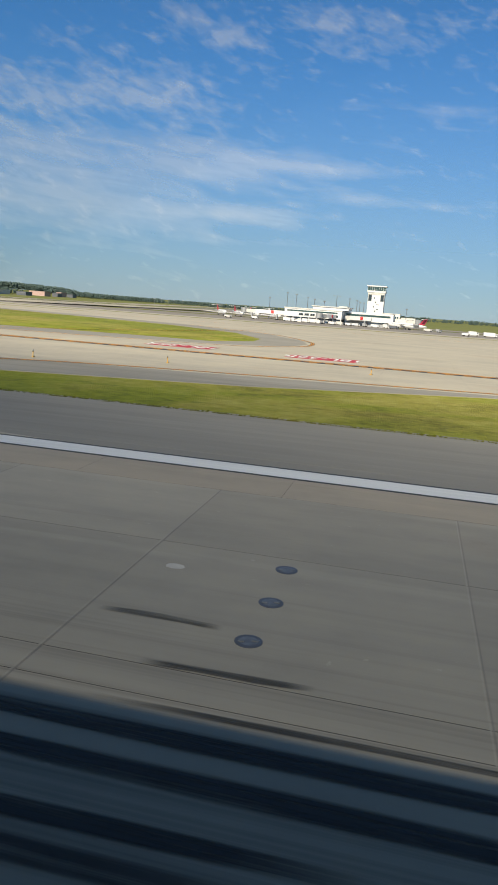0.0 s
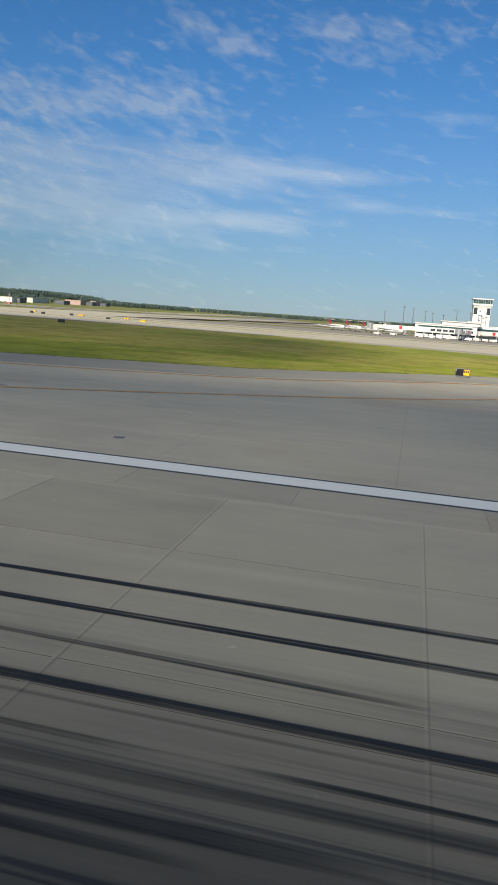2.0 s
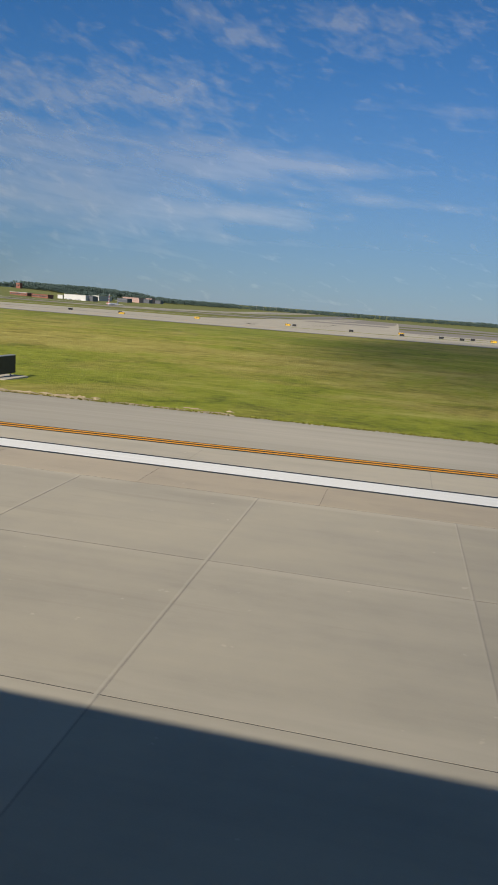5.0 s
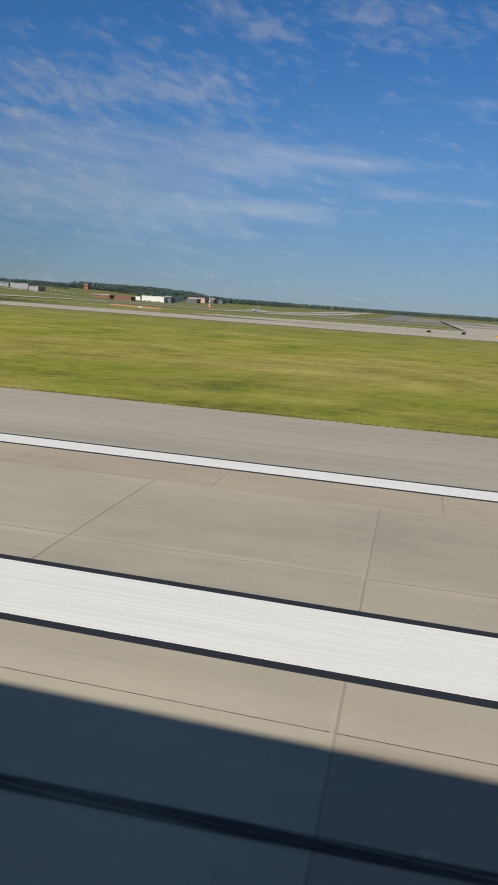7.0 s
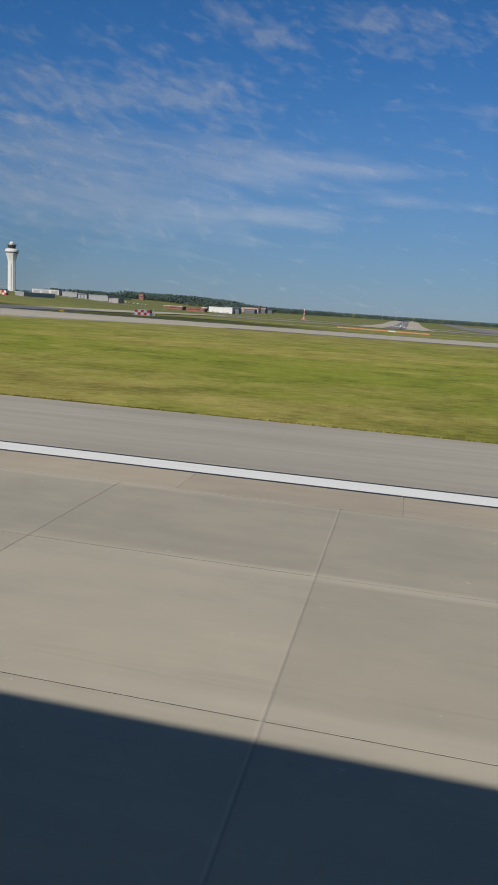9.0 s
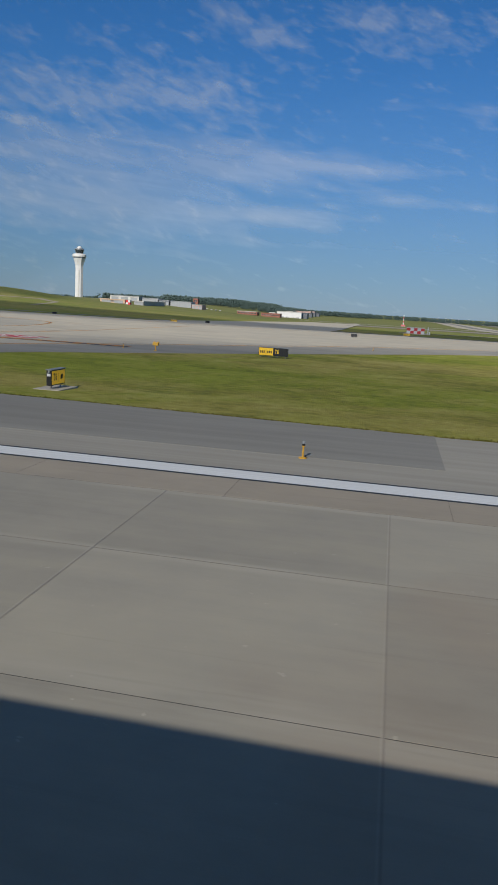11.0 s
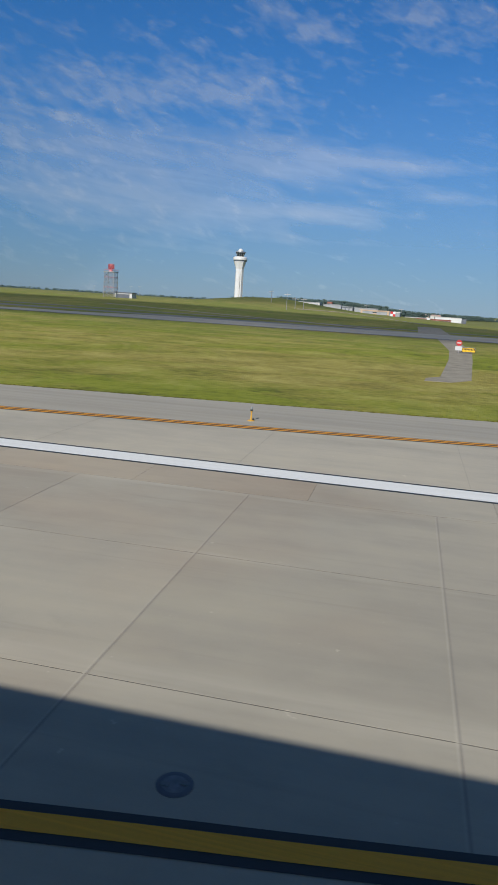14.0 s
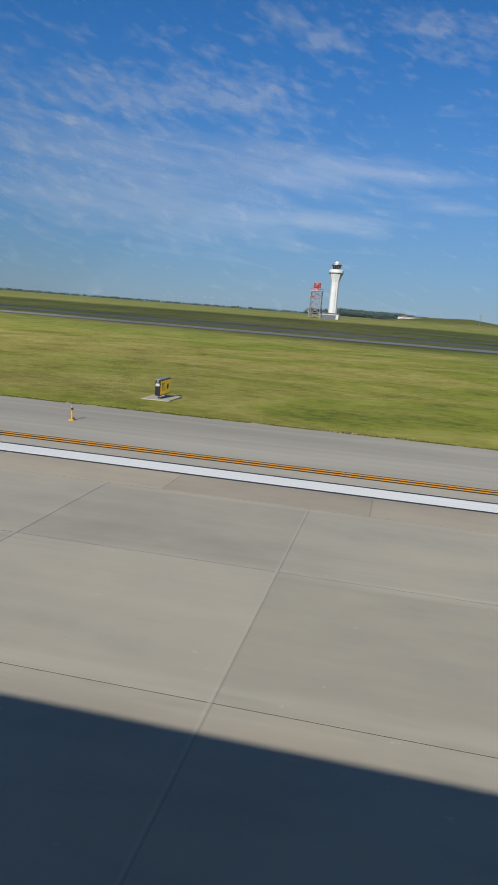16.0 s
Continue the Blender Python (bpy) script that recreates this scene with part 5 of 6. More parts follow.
rng = random.Random(11)
for vx, vy in [(-92, 498), (-88, 499), (-84, 500), (-79, 498), (-74, 499), (-70, 497), (-65, 499), (-60, 496), (-55, 497), (-49, 500), (-44, 498), (-38, 503), (-31, 506), (-24, 508), (-18, 500), (5, 498), (12, 496)]:
    truck(vx, vy, rng.uniform(-20, 20), rng.choice([WHITE, OFFWHITE, GREY, SLATE, WHITE]), "service van parked at the terminal pier", rng.uniform(3.4, 6.5), rng.uniform(1.6, 2.9))
truck(29, 420, 8, WHITE, "white box truck standing on the apron", 5.6, 2.6)
truck(38, 418, 4, WHITE, "long white tank truck standing on the apron", 7.4, 2.6)
truck(22.7, 380, 10, WHITE, "white pickup driving lane on the apron", 4.2, 1.6)
truck(-109, 470, 0, WHITE, "white pickup on the apron", 4.6, 1.8)
truck(-117, 430, 0, OFFWHITE, "white pickup on the apron", 4.6, 1.6)
for i in range(9):
    truck(-945 + i * 6.5, 1015, 90, [WHITE, GREY, OFFWHITE][i % 3], "parked vehicle by the brick buildings", 4.6, 1.7, "parked cars")
for i in range(5):
    truck(-824 + i * 8, 1112, 5, [WHITE, GREY, SLATE][i % 3], "parked vehicle by the hangars", 4.6, 1.7, "parked cars")


def pylon(x, y, h):
    ob = thing("pylon", "thin grey steel pylon beyond the grass", "pylon", (x, y, lie(x, y) - 0.4), 0, "pylons")
    part("pole", rodded((0, 0, 0), (0, 0, h), 0.22, 0.12, 6), STEEL, ob)
    part("cross_arm", boxed(-2.2, 2.2, -0.1, 0.1, h - 1.2, h - 0.9), STEEL, ob)
    return ob


for px, py, ph in [(-938, 451, 11), (-936, 472, 8), (-931, 476, 8), (-958, 500, 9), (-1217, 900, 13), (-1232, 905, 13), (-1262, 930, 13), (-1275, 935, 13), (-1420, 1190, 14), (-1404, 1190, 14), (-1388, 1190, 14), (-1372, 1190, 14), (-560, 1450, 14), (-545, 1450, 14), (-533, 1460, 14), (-520, 1460, 14), (-500, 1460, 14), (-900, 640, 8), (-870, 660, 8)]:
    pylon(px, py, ph)


# ---- woods on the horizon ----


def wood_fast(name, label, line, depth, height, count, seed):
    """A far wood of many small trees, each a heap of leaf clumps."""
    rng = np.random.default_rng(seed)
    ico = bmesh.new()
    bmesh.ops.create_icosphere(ico, subdivisions=1, radius=1.0)
    base = np.array([v.co[:] for v in ico.verts])
    tris = np.array([[v.index for v in f.verts] for f in ico.faces])
    ico.free()
    path = smooth_line(line, 10)
    verts, faces, n = [], [], 0
    for i in range(count):
        k = rng.random() * (len(path) - 1.001)
        a, b, t = path[int(k)], path[int(k) + 1], k % 1
        x, y = a[0] + (b[0] - a[0]) * t + rng.uniform(-8, 8), a[1] + (b[1] - a[1]) * t + rng.random() * depth
        z, h = lie(x, y), height * rng.uniform(0.55, 1.1)
        for j in range(18):
            r = h * rng.uniform(0.07, 0.15)
            c = np.array([x + rng.uniform(-0.34, 0.34) * h, y + rng.uniform(-0.3, 0.3) * h, z + h * rng.uniform(0.18, 0.86)])
            verts.append(base * rng.uniform(0.65, 1.2, (len(base), 1)) * r * np.array([1, 1, 0.85]) + c)
            faces.append(tris + n)
            n += len(base)
    me = bpy.data.meshes.new(name)
    me.from_pydata(np.concatenate(verts).tolist(), [], np.concatenate(faces).tolist())
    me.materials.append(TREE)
    me.shade_smooth()
    return tagged(new(name, me), label, "trees", "", "stuff")


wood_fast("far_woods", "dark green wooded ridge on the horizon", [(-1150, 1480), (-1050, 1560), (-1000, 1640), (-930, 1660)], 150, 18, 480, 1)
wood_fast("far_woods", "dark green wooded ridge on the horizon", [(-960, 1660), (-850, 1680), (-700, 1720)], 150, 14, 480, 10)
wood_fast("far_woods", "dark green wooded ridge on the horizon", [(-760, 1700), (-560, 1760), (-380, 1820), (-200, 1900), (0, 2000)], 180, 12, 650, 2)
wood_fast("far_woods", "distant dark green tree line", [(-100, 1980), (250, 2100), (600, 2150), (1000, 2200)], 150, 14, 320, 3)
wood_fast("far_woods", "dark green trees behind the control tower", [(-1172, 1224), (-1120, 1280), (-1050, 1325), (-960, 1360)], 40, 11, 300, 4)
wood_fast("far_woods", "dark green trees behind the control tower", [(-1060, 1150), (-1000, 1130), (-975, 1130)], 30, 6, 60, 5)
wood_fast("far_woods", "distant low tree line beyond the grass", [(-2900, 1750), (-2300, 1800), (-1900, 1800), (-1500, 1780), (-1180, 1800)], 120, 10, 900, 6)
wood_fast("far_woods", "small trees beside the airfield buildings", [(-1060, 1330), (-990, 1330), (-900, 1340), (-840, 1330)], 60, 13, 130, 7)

# ---- signs, lights and small things on the field ----
IRON = plain("cast_iron", (0.17, 0.18, 0.195), 0.45, 0.2, 0.2, 8.0)


def arrow_mesh(angle, size):
    """A flat arrow, drawn upright and then turned."""
    bm = bmesh.new()
    pts = [(-0.09, -0.5), (0.09, -0.5), (0.09, 0.12), (0.36, -0.08), (0.36, 0.16), (0, 0.5), (-0.36, 0.16), (-0.36, -0.08), (-0.09, 0.12)]
    bm.faces.new([bm.verts.new((x * size, y * size, 0)) for x, y in pts])
    bmesh.ops.triangulate(bm, faces=bm.faces[:])
    bmesh.ops.rotate(bm, matrix=Matrix.Rotation(radians(angle), 3, 'Z'), verts=bm.verts)
    return bm


def stand_up(bm, x, y, z):
    bmesh.ops.rotate(bm, matrix=Matrix.Rotation(radians(90), 3, 'X'), verts=bm.verts)
    bmesh.ops.translate(bm, vec=(x, y, z), verts=bm.verts)
    return bm


def field_sign(x, y, turn, modules, label, height=0.92, width=0.9, pad=True, group="guidance signs", blank_back=True):
    """A guidance sign on legs: a dark housing and a face of modules (words or arrow angle, face, ink)."""
    ob = thing("guidance_sign", label, "sign", (x, y, lie(x, y)), turn, group)
    half = width * len(modules) / 2
    if pad:
        part("pad", boxed(-half - 0.4, half + 0.4, -0.8, 0.8, -0.1, 0.07, 0.01), PAD, ob, "pale concrete pad")
    z0 = 0.24
    housing = part("housing", boxed(-half - 0.06, half + 0.06, -0.15, 0.15, z0, z0 + height + 0.1, 0.025), BLACK, ob)
    part("cap", boxed(-half - 0.1, half + 0.1, -0.18, 0.18, z0 + height + 0.1, z0 + height + 0.14), GREY, housing)
    for sx in (-1, 1):
        part("end_plate", boxed(min(sx * (half + 0.06), sx * (half + 0.075)), max(sx * (half + 0.06), sx * (half + 0.075)), -0.11, 0.11, z0 + 0.55, z0 + 0.70), WHITE, housing, "small white end plate")
        part("end_lamp", boxed(min(sx * (half + 0.06), sx * (half + 0.08)), max(sx * (half + 0.06), sx * (half + 0.08)), -0.05, 0.05, z0 + 0.76, z0 + 0.92), LENS, housing)
    for i in range(max(2, len(modules))):
        c = -half + 0.25 + (2 * half - 0.5) * i / (max(2, len(modules)) - 1)
        part("leg", rodded((c, 0, 0.0), (c, 0, z0 + 0.02), 0.045, sides=8), STEEL, ob)
    for i, (what, face, ink) in enumerate(modules):
        c = -half + width * (i + 0.5)
        panel = part("face", boxed(c - width / 2 + 0.02, c + width / 2 - 0.02, -0.165, -0.152, z0 + 0.06, z0 + height + 0.04), face, ob)
        if ink is None:
            continue
        if isinstance(what, str) and what.startswith("bars"):
            bm = bmesh.new()
            for k in range(3):
                box(bm, c - 0.3 + k * 0.22, c - 0.16 + k * 0.22, -0.172, -0.166, z0 + 0.32, z0 + 0.62)
            part("mark", bm, ink, panel)
        else:
            for j, w in enumerate(what if isinstance(what, tuple) else (what,)):
                n = len(what) if isinstance(what, tuple) else 1
                cx = c + (j - (n - 1) / 2) * width / n * 0.9
                g = arrow_mesh(w, height * (0.5 if n == 1 else 0.40)) if isinstance(w, (int, float)) else flat_text(w, height * (0.74 if n == 1 else 0.56))
                if isinstance(w, str) and len(w) > 1:
                    bmesh.ops.scale(g, vec=(0.72, 1, 1), verts=g.verts)
                part("mark", stand_up(g, cx, -0.168, z0 + height * 0.52 + 0.05), ink, panel)
    return ob


Y, B = SIGN_YELLOW, BLACK
field_sign(-661.2, 37.6, 90, [("T6", Y, B), (-45, Y, B)], "yellow guidance sign reading T6 with an arrow on a concrete pad", height=0.80, width=0.82)
field_sign(-1020.3, 37.6, 90, [("T5", Y, B), (-45, Y, B)], "yellow guidance sign reading T5 with an arrow on a concrete pad", height=0.80, width=0.82)
field_sign(-277.7, 37, -90, [("T7", B, None), ("", B, None)], "black back of a guidance sign on a concrete pad")
field_sign(-918.2, 38.6, -90, [("", B, None), ("", B, None)], "black back of a guidance sign on a concrete pad")
field_sign(-656.6, 86.6, 0, [("bars", Y, B), ("bars", Y, B), ("T6", B, Y), ("", B, None)], "yellow and black guidance sign array reading T6", pad=False)
field_sign(-753.5, 88.4, 0, [((135, "T"), Y, B), ((45, "M"), Y, B), ("T6", B, Y), (("T", -45), Y, B)], "yellow direction sign with arrows reading T, M and T6", pad=False)
field_sign(-88.7, 84.8, 20, [("", B, None), ("bars", Y, B)], "half yellow and half black guidance sign", height=0.66, width=0.75, pad=False)
for sx, sy, st, face in [(-273.7, 250.9, 0, B), (-256.2, 241.7, 0, B), (-242.8, 255.9, 0, B), (-256.7, 281.5, 0, Y), (-236.1, 252.7, 0, B), (-231.3, 266.7, 0, B), (-224.7, 261.8, 0, Y), (-198.7, 230.4, 0, B),
                         (-190.4, 241.6, 0, Y), (-178.1, 158.2, 25, B), (-210.7, 274.6, 0, Y), (-350.7, 230.5, 0, Y), (-337.3, 276, 0, Y), (-372, 235, 40, B), (-360.2, 252, 40, B), (-301.2, 281.6, 0, Y),
                         (-298.3, 279.8, 0, B), (-715.1, 230.5, 0, Y), (-652.1, 184.4, 0, B), (-637.7, 255.6, 0, Y), (-709.4, 253.2, 40, B), (-758.6, 230.5, 40, B),
                         (-809.5, 229.9, 40, B), (-848.2, 124.8, 0, Y)]:
    n = 3 if face is Y else 2
    field_sign(sx, sy, st, [("bars", face, B if face is Y else None)] * n, "yellow guidance sign beside the taxiway" if face is Y else "black back of a guidance sign beside the taxiway", height=0.66, width=0.72, pad=False, group="far guidance signs")

# stop sign by the service path
stop = thing("stop_sign", "red and white stop sign by the service path", "sign", (-849.9, 123.6, lie(-850, 123.6)))
part("post", boxed(-0.06, 0.06, -0.04, 0.04, 0, 2.2), STEEL, stop)
part("board", boxed(-0.55, 0.55, -0.08, -0.04, 0.5, 1.2), WHITE, stop)
part("plate", rodded((0, -0.05, 1.75), (0, -0.10, 1.75), 0.52, sides=8), SIGN_RED, stop)
part("plate_bar", boxed(-0.36, 0.36, -0.115, -0.10, 1.66, 1.84), WHITE, stop)


def edge_light(x, y):
    ob = thing("edge_light", "yellow frangible edge light post with a dark lamp head", "edge light", (x, y, -0.014), 0, "edge lights")
    part("base_plate", lathe([(0.15, 0.0), (0.15, 0.025), (0.12, 0.04), (0.05, 0.045)], 16), LIGHT_YELLOW, ob)
    part("post", rodded((0, 0, 0.04), (0, 0, 0.42), 0.035, 0.03, 10), LIGHT_YELLOW, ob)
    part("collar", rodded((0, 0, 0.40), (0, 0, 0.45), 0.05, sides=10), LIGHT_YELLOW, ob)
    head = part("lamp_head", rodded((0, 0, 0.45), (0, 0, 0.52), 0.055, 0.06, 12), BLACK, ob, "dark lamp head")
    part("lens", lathe([(0.055, 0.52), (0.06, 0.57), (0.04, 0.62), (0.005, 0.635)], 12), LENS, head)
    part("cable_box", boxed(0.06, 0.13, -0.03, 0.03, 0.03, 0.12), BLACK, ob)
    return ob


first_light = edge_light(-644.9, 23.8)
for lx, ly in [(-660.8, 23.4), (-402, 24), (-463.2, 23.8), (-524, 23.8), (-585, 23.8), (-341.8, 24.9), (-277.3, 26), (-16.7, 25.4), (-904.8, 27.1), (-891.7, 27.9), (-864.2, 29.6), (-1020.5, 26.6), (-810.7, 39.9), (-964, 26.8), (-688.5, 36.1), (-692.8, 49.1), (-158.8, 42), (-766.3, 63.1), (-739.4, 84.7), (-597.9, 155.8), (-645.4, 123.5), (20, 27), (-837.9, 34.9), (-30.0, 51.7), (-21.1, 58.7), (-4, 66.5), (-33.9, 37.6), (-34.2, 43.2), (-26.3, 27.2), (-677.3, 25.7), (-689.2, 63.4), (-675.6, 84.7)]:
    copy_thing(first_light, pose(lx, ly, -0.014 if ly < 31 else drop(ly) - 0.006))


def guard_light(x, y):
    ob = thing("guard_light", "orange twin runway guard light on a short post", "guard light", (x, y, drop(y)), 0, "guard lights")
    part("post", rodded((0, 0, 0), (0, 0, 0.7), 0.06, sides=8), LIGHT_YELLOW, ob)
    part("foot", lathe([(0.22, 0), (0.22, 0.04), (0.08, 0.06)], 12), LIGHT_YELLOW, ob)
    case = part("case", boxed(-0.36, 0.36, -0.16, 0.16, 0.62, 1.0, 0.04), LIGHT_YELLOW, ob)
    for k in (-0.25, 0.25):
        part("lamp", rodded((k, 0.19, 0.93), (k, 0.26, 0.93), 0.17, sides=16), LIGHT_YELLOW, case)
    return ob


for gx, gy in [(-671.0, 83.8), (-738.4, 88.8)]:
    guard_light(gx, gy)


def inset_light(x, y, r=0.21):
    ob = thing("inset_light", "round grey inset light set flush in the concrete", "inset light", (x, y, 0.0), 0, "inset lights")
    part("rim", lathe([(r, -0.02), (r, 0.006), (r * 0.86, 0.010)], 24), SLATE, ob)
    top = part("cover", lathe([(r * 0.86, 0.0), (r * 0.86, 0.009), (r * 0.5, 0.011)], 24), IRON, ob)
    for a in (0.35, 3.5):
        part("lens", boxed(r * 0.5 * math.cos(a) - 0.045, r * 0.5 * math.cos(a) + 0.045, r * 0.5 * math.sin(a) - 0.03, r * 0.5 * math.sin(a) + 0.03, 0.008, 0.022), FOIL, top)
    return ob


first_inset = inset_light(-1.9, 11.2)
for k in range(13):
    x = -1.93 - 29.2 * k if k < 4 else -118.7 - 29.42 * (k - 4)
    for dy in (12.76 - 0.04 * k, 11.2 if k == 0 else 11.26 - 0.05 * k, 9.74 - 0.055 * k):
        if (k, dy) != (0, 11.2):
            copy_thing(first_inset, pose(x, dy, 0.0))
for ix, iy in [(-804.1, 17.3), (-817.4, 13.7), (-830.6, 10.5), (-845.5, 8.4), (-859.6, 5.9), (-788.1, 21.6), (-824.8, 23.9), (-128.46, 28.5), (-116.3, 35.3), (-104.4, 23.94), (-46.5, 24.35), (-762.1, 33.6), (-750.1, 40.8), (-155.7, 18.4)]:
    copy_thing(first_inset, pose(ix, iy, drop(iy) + (0.0 if iy < STRIPE_OUT else 0.001)))

bm = bmesh.new()
ring = [bm.verts.new((-3.9 + 0.19 * math.cos(k * 0.785) * (1 + 0.15 * math.sin(3 * k)), 12.11 + 0.13 * math.sin(k * 0.785), 0.005)) for k in range(8)]
bm.faces.new(ring)
solo("repair_patch", bm, FRINGE_PALE, "small pale mortar patch in a slab", "patch", "structure")

# a red and white mast and a row of barrier panels out on the field
mast = thing("wind_mast", "slim red and white mast on the infield", "mast", (-632.3, 867.0, lie(-632.3, 867)))
mast.scale = (2.0, 2.0, 2.4)
for i in range(6):
    part("segment", rodded((0, 0, i * 0.9), (0, 0, i * 0.9 + 0.9), 0.3 - i * 0.02, 0.28 - i * 0.02, 8), RED_STEEL if i % 2 == 0 else WHITE, mast)
part("base", boxed(-1.2, 1.2, -1.0, 1.0, 0, 0.8), RED_STEEL, mast)
for i in range(12):
    bx, by = -540 + i * 3.8, 367 - i * 3.6
    om = thing("lattice_panel", "low orange and white barrier panel", "barrier", (bx, by, lie(bx, by)), -43, "barrier panels")
    part("board", boxed(-2.4, 2.4, -0.06, 0.06, 0.35, 1.0), WHITE if i == 7 else ORANGE, om)
    for k in (-1.5, 1.5):
        part("leg", boxed(k - 0.06, k + 0.06, -0.2, 0.2, 0, 0.45), GREY, om)

# ---- rough grass and soil along the pavement ----


def tufts(name, label, lines, spread, per_metre, tall, seed, material):
    """Clumps of coarse blades scattered along an edge."""
    rng = np.random.default_rng(seed)
    verts, faces = [], []
    for line in lines:
        for (xa, ya), (xb, yb) in zip(line, line[1:]):
            d = math.hypot(xb - xa, yb - ya)
            nx, ny = -(yb - ya) / d, (xb - xa) / d
            if ny < 0 and abs(ny) > abs(nx):
                nx, ny = -nx, -ny
            for _ in range(int(d * per_metre)):
                t, o = rng.random(), abs(rng.normal()) * spread - 0.12
                x, y = xa + (xb - xa) * t + nx * o, ya + (yb - ya) * t + ny * o
                h = tall * rng.uniform(0.4, 1.25)
                for _ in range(3):
                    a, w = rng.uniform(0, math.pi), h * rng.uniform(0.35, 0.7)
                    lx, ly = rng.uniform(-0.5, 0.5, 2) * h
                    n = len(verts)
                    z = lie(x, y)
                    verts += [(x - w * math.cos(a), y - w * math.sin(a), z), (x + w * math.cos(a), y + w * math.sin(a), z), (x + lx, y + ly, z + h)]
                    faces.append((n, n + 1, n + 2))
    me = bpy.data.meshes.new(name)
    me.from_pydata(verts, [], faces)
    me.materials.append(material)
    return tagged(new(name, me), label, "grass", "", "stuff")


EDGES = [[(-1080, GRASS_EDGE), (-905, GRASS_EDGE), (-890, 32.6), (-879, 34), (-853, 37.9), (-846, 40.6), (-832, 44.5), (-815, 49.5), (-798, 55.6), (-787, 62), (-771, 69.2), (-760, 74.4), (-748.6, 84.7), (-737.2, 96.5), (-729.1, 112.7)],
         [(-676, 33.8), (-640, GRASS_EDGE), (-240, GRASS_EDGE - 0.3), (-205, 34), (-172, 42.6), (-156.5, 51.4), (-140, 58.9), (-110.2, 69.2), (-89.9, 87.5), (-64.7, 101.7)],
         [(20, 30.1), (-19, 30.3), (-25, 32.2), (-28, 36)], [(-681.8, 35.8), (-676, 33.8)]]
tufts("grass_edge", "coarse green grass tufts along the shoulder", EDGES, 0.14, 42, 0.095, 21, TUFT)
tufts("grass_verge", "coarse grass tufts on the verge", EDGES, 1.6, 6, 0.05, 22, GRASS)


def soil(x0, x1, y0, y1, count, seed):
    """Bare clods and blotches of soil scattered along the edge, thick at the pavement."""
    rng = random.Random(seed)
    bm = bmesh.new()
    for i in range(count):
        u = rng.random()
        c = Vector((x0 + (x1 - x0) * rng.random(), y0 + (y1 - y0) * u * u, 0))
        r = rng.uniform(0.12, 0.5) * (1.3 - u)
        k = 9
        ring = [bm.verts.new((c.x + 2.0 * r * rng.uniform(0.6, 1.2) * math.cos(2 * math.pi * j / k), c.y + r * rng.uniform(0.5, 1.2) * math.sin(2 * math.pi * j / k), lie(c.x, c.y) + 0.006 + 0.00002 * i)) for j in range(k)]
        top = bm.verts.new((c.x, c.y, lie(c.x, c.y) + 0.03 + 0.05 * rng.random()))
        for a, b in zip(ring, ring[1:] + ring[:1]):
            bm.faces.new((a, b, top))
    return bm


for i, (a, b, c, d, n) in enumerate([(-882, -930, 30.9, 33.9, 1300), (-262, -284, 30.9, 32.2, 90), (-286, -330, 30.95, 31.5, 60), (-930, -1010, 30.95, 31.5, 110), (-1010, -1060, 30.95, 31.4, 50), (-560, -620, 30.95, 31.4, 60)]):
    ob = solo("bare_soil", soil(a, b, c, d, n, i), DIRT, "clods of dry bare soil at the grass edge", "soil", "stuff")

# ---- runway slabs ----
runway = thing("runway", "beige concrete runway slabs with tyre marks and thin joints", "runway", kind="structure")
GAPX, GAPY = 0.010, 0.022


def quick_box(bm, x0, x1, y0, y1, z0, z1):
    v = [bm.verts.new((x, y, z)) for z in (z0, z1) for y in (y0, y1) for x in (x0, x1)]
    for f in ((4, 5, 7, 6), (0, 1, 5, 4), (2, 6, 7, 3), (0, 4, 6, 2), (1, 3, 7, 5)):
        bm.faces.new([v[i] for i in f])


def slab_mesh(length, width, name, mat):
    bm = bmesh.new()
    quick_box(bm, GAPX / 2, length - GAPX / 2, GAPY / 2, width - GAPY / 2, -0.2, 0.0)
    return mesh_of(bm, name, mat)


ROWS_WEST = [-24.4, -19.3, -14.2, -9.1, -4.0, -1.4, 2.6, 7.68, 12.77, 17.73, STRIPE_OUT]
ROWS_EAST = [-24.4, -19.3, -14.2, -9.1, -4.0, -1.4, 2.6, 7.9, 8.6, 13.36, 17.73, STRIPE_OUT]
EAST_END = -218.0
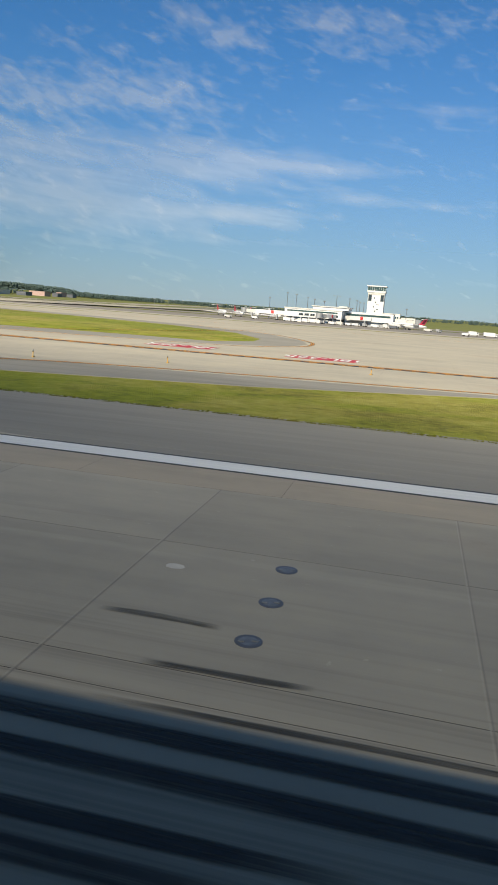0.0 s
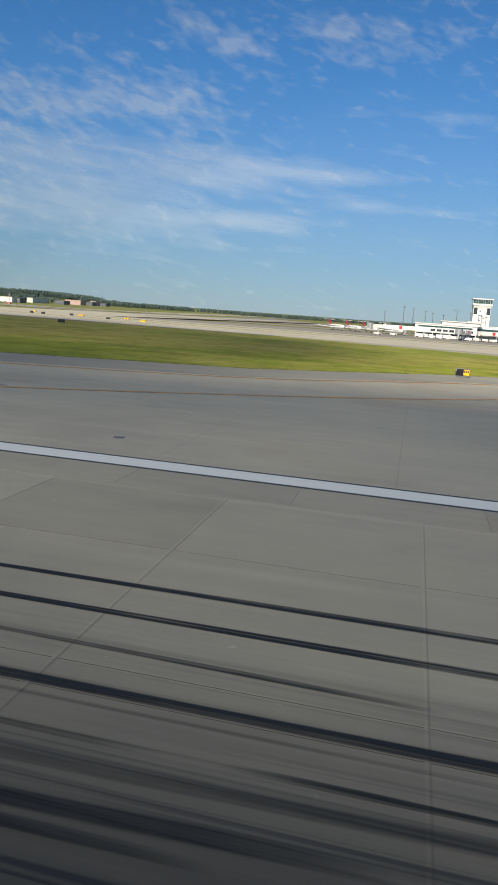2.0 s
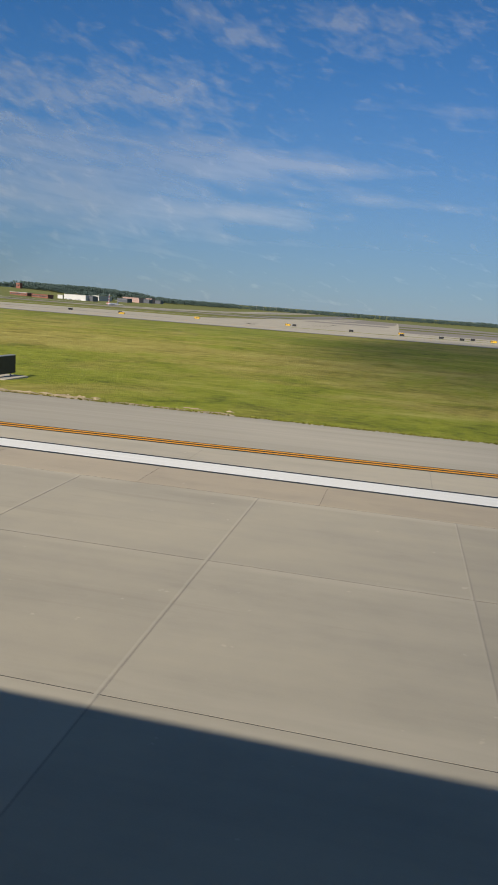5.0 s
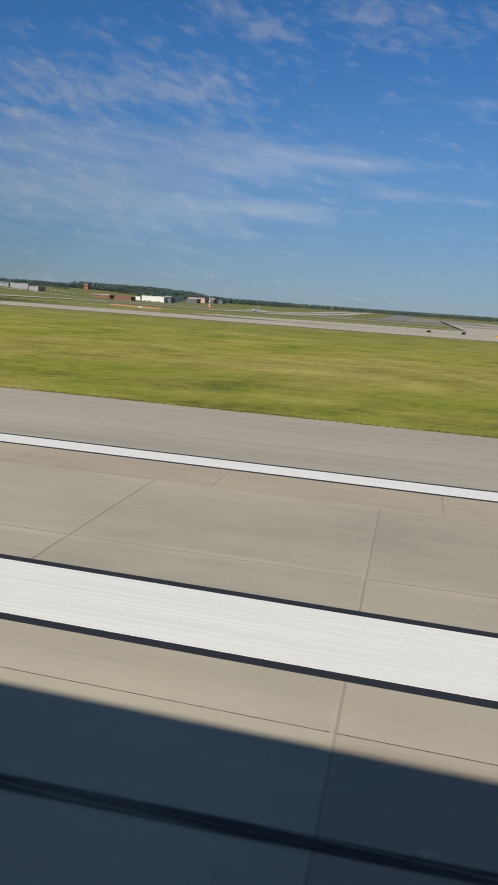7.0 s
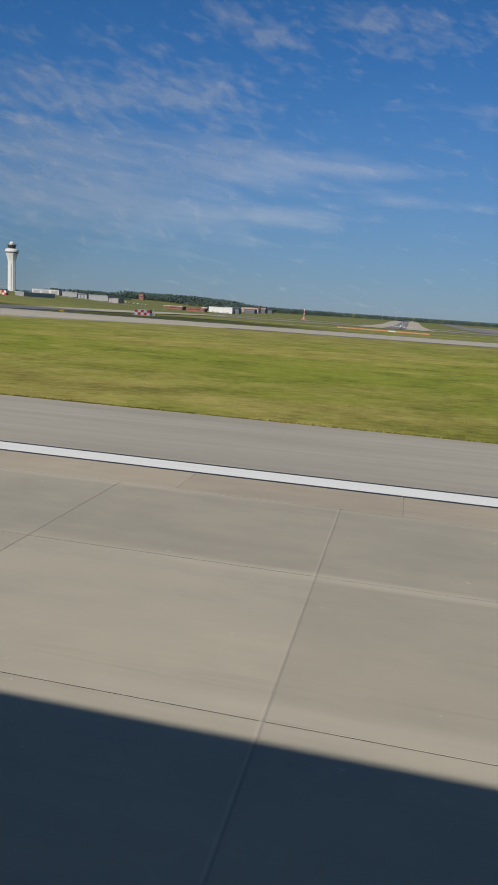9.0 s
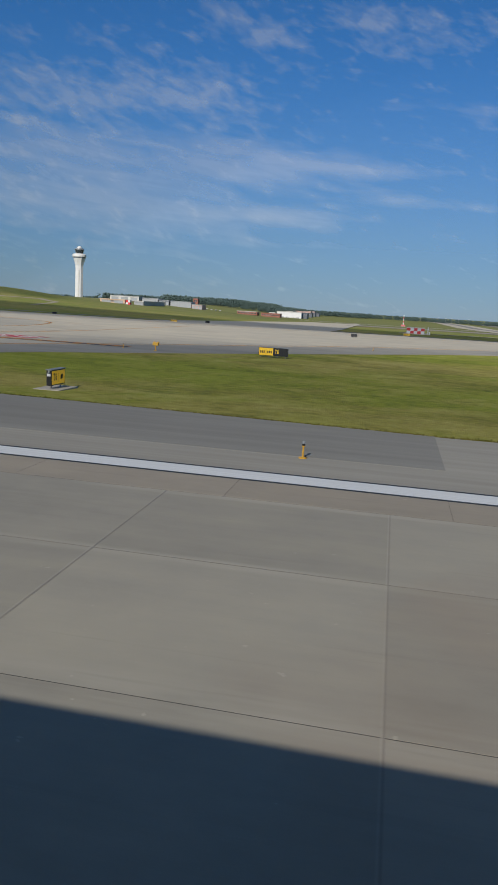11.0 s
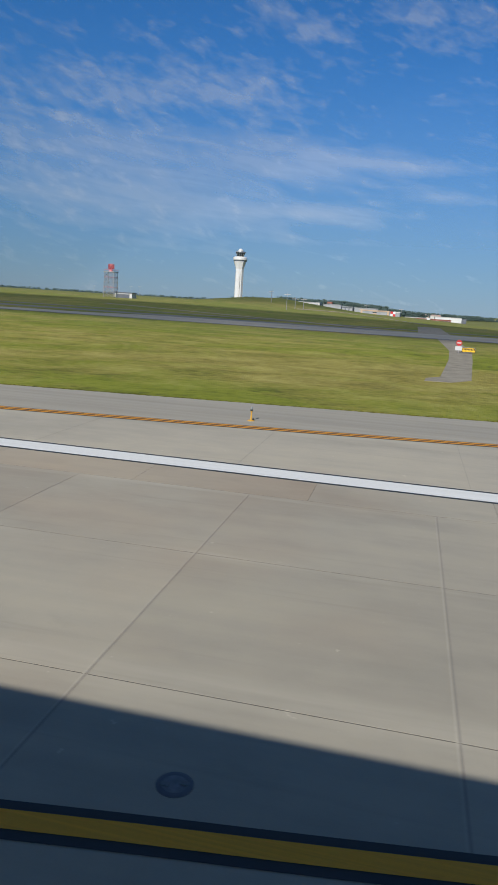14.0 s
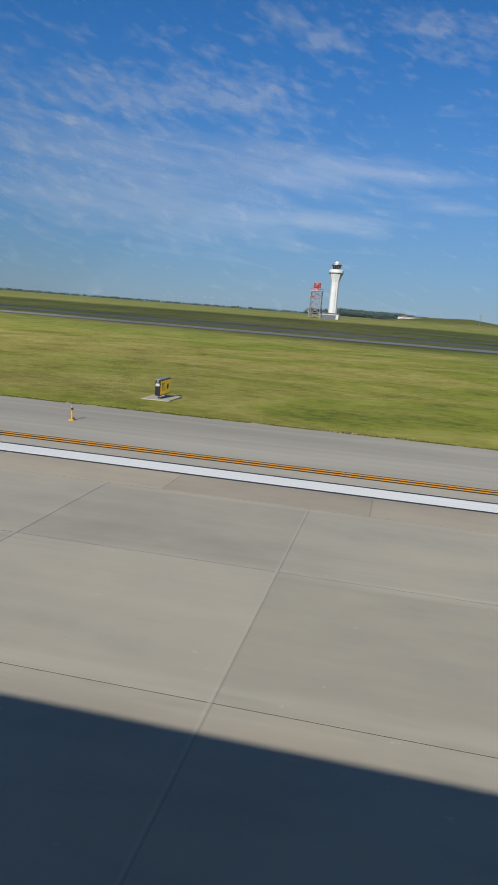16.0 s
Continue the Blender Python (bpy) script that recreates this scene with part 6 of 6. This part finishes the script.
# joints across the runway: known ones, the rest spaced evenly between them
KNOWN = [1.4, -4.6, -27.8, -50.8, -73.7, -98.6, -123.0, -152.6, -283.8, -289.9, -321.3, -351.8, -382.3, -412.9, -439.0, -445.2, -611.4, -647.9, -685.2, -720.4, -755.6, -790.4, -826.5, -861.5, -902.1, -937.5, -974.0, -1015.0]
joints = [1.4 + 5.9 * i for i in range(40, 0, -1)]
for a, b in zip(KNOWN, KNOWN[1:]):
    usual = 5.0 if -165 < a < -70 or -862 < a < -680 else 6.05
    n = max(1, round((a - b) / usual))
    joints += [a + (b - a) * i / n for i in range(n)]
joints += [KNOWN[-1] - 6.05 * i for i in range(70)]
rest, tan, fringe, seam = bmesh.new(), bmesh.new(), bmesh.new(), bmesh.new()
meshes = {}
made = 0
for xb, xa in zip(joints, joints[1:]):
    rows = ROWS_EAST if xa >= EAST_END else ROWS_WEST
    for a, b in zip(rows, rows[1:]):
        if a > 7 and b < 18 and b - a > 1 and -700 < xa < -230 and made < 300:
            key = (round(b - a, 2), round(xb - xa, 2))
            if key not in meshes:
                meshes[key] = slab_mesh(xb - xa, b - a, "slab", CONCRETE)
            ob = new("slab", meshes[key])
            ob.parent = runway
            ob.location = (xa, a, random.uniform(-0.0015, 0.0015))
            made += 1
        else:
            off = 1.6 if a > 17 else 0.0
            edge = a > 17 and not (-165 < xa < -40 or -862 < xa < -692)
            quick_box(tan if edge else rest, xa + GAPX / 2 + off, xb - GAPX / 2 + off, a + GAPY / 2, b - GAPY / 2, -0.2, 0.0)
    if -1100 < xa < 30:
        w = random.uniform(0.02, 0.05)
        quick_box(fringe, xa - w - 0.03, xa - 0.03, 2.7, 17.68, -0.01, 0.0022)
        quick_box(seam, xa - 0.018, xa + random.uniform(0.004, 0.014), 2.7, 17.68, -0.01, 0.0026)
part("joint_seam", seam, SEAM, runway, "dark sealed seam between slabs")
part("joint_fringe", fringe, FRINGE, runway, "pale sealed margin along the joints")
for nm, bm, mat, lab in (("slab_field", rest, CONCRETE_REST, ""), ("edge_slab_field", tan, CONCRETE_TAN, "tan concrete edge slabs")):
    ob = part(nm, bm, mat, runway, lab)
    tagged(ob, kind="stuff")

# ---- the whole place to its scale ----
for me in bpy.data.meshes:
    me.transform(Matrix.Diagonal((SCALE, SCALE, SCALE, 1)))
for ob in bpy.data.objects:
    if ob.type in ('MESH', 'EMPTY'):
        ob.location = ob.location * SCALE
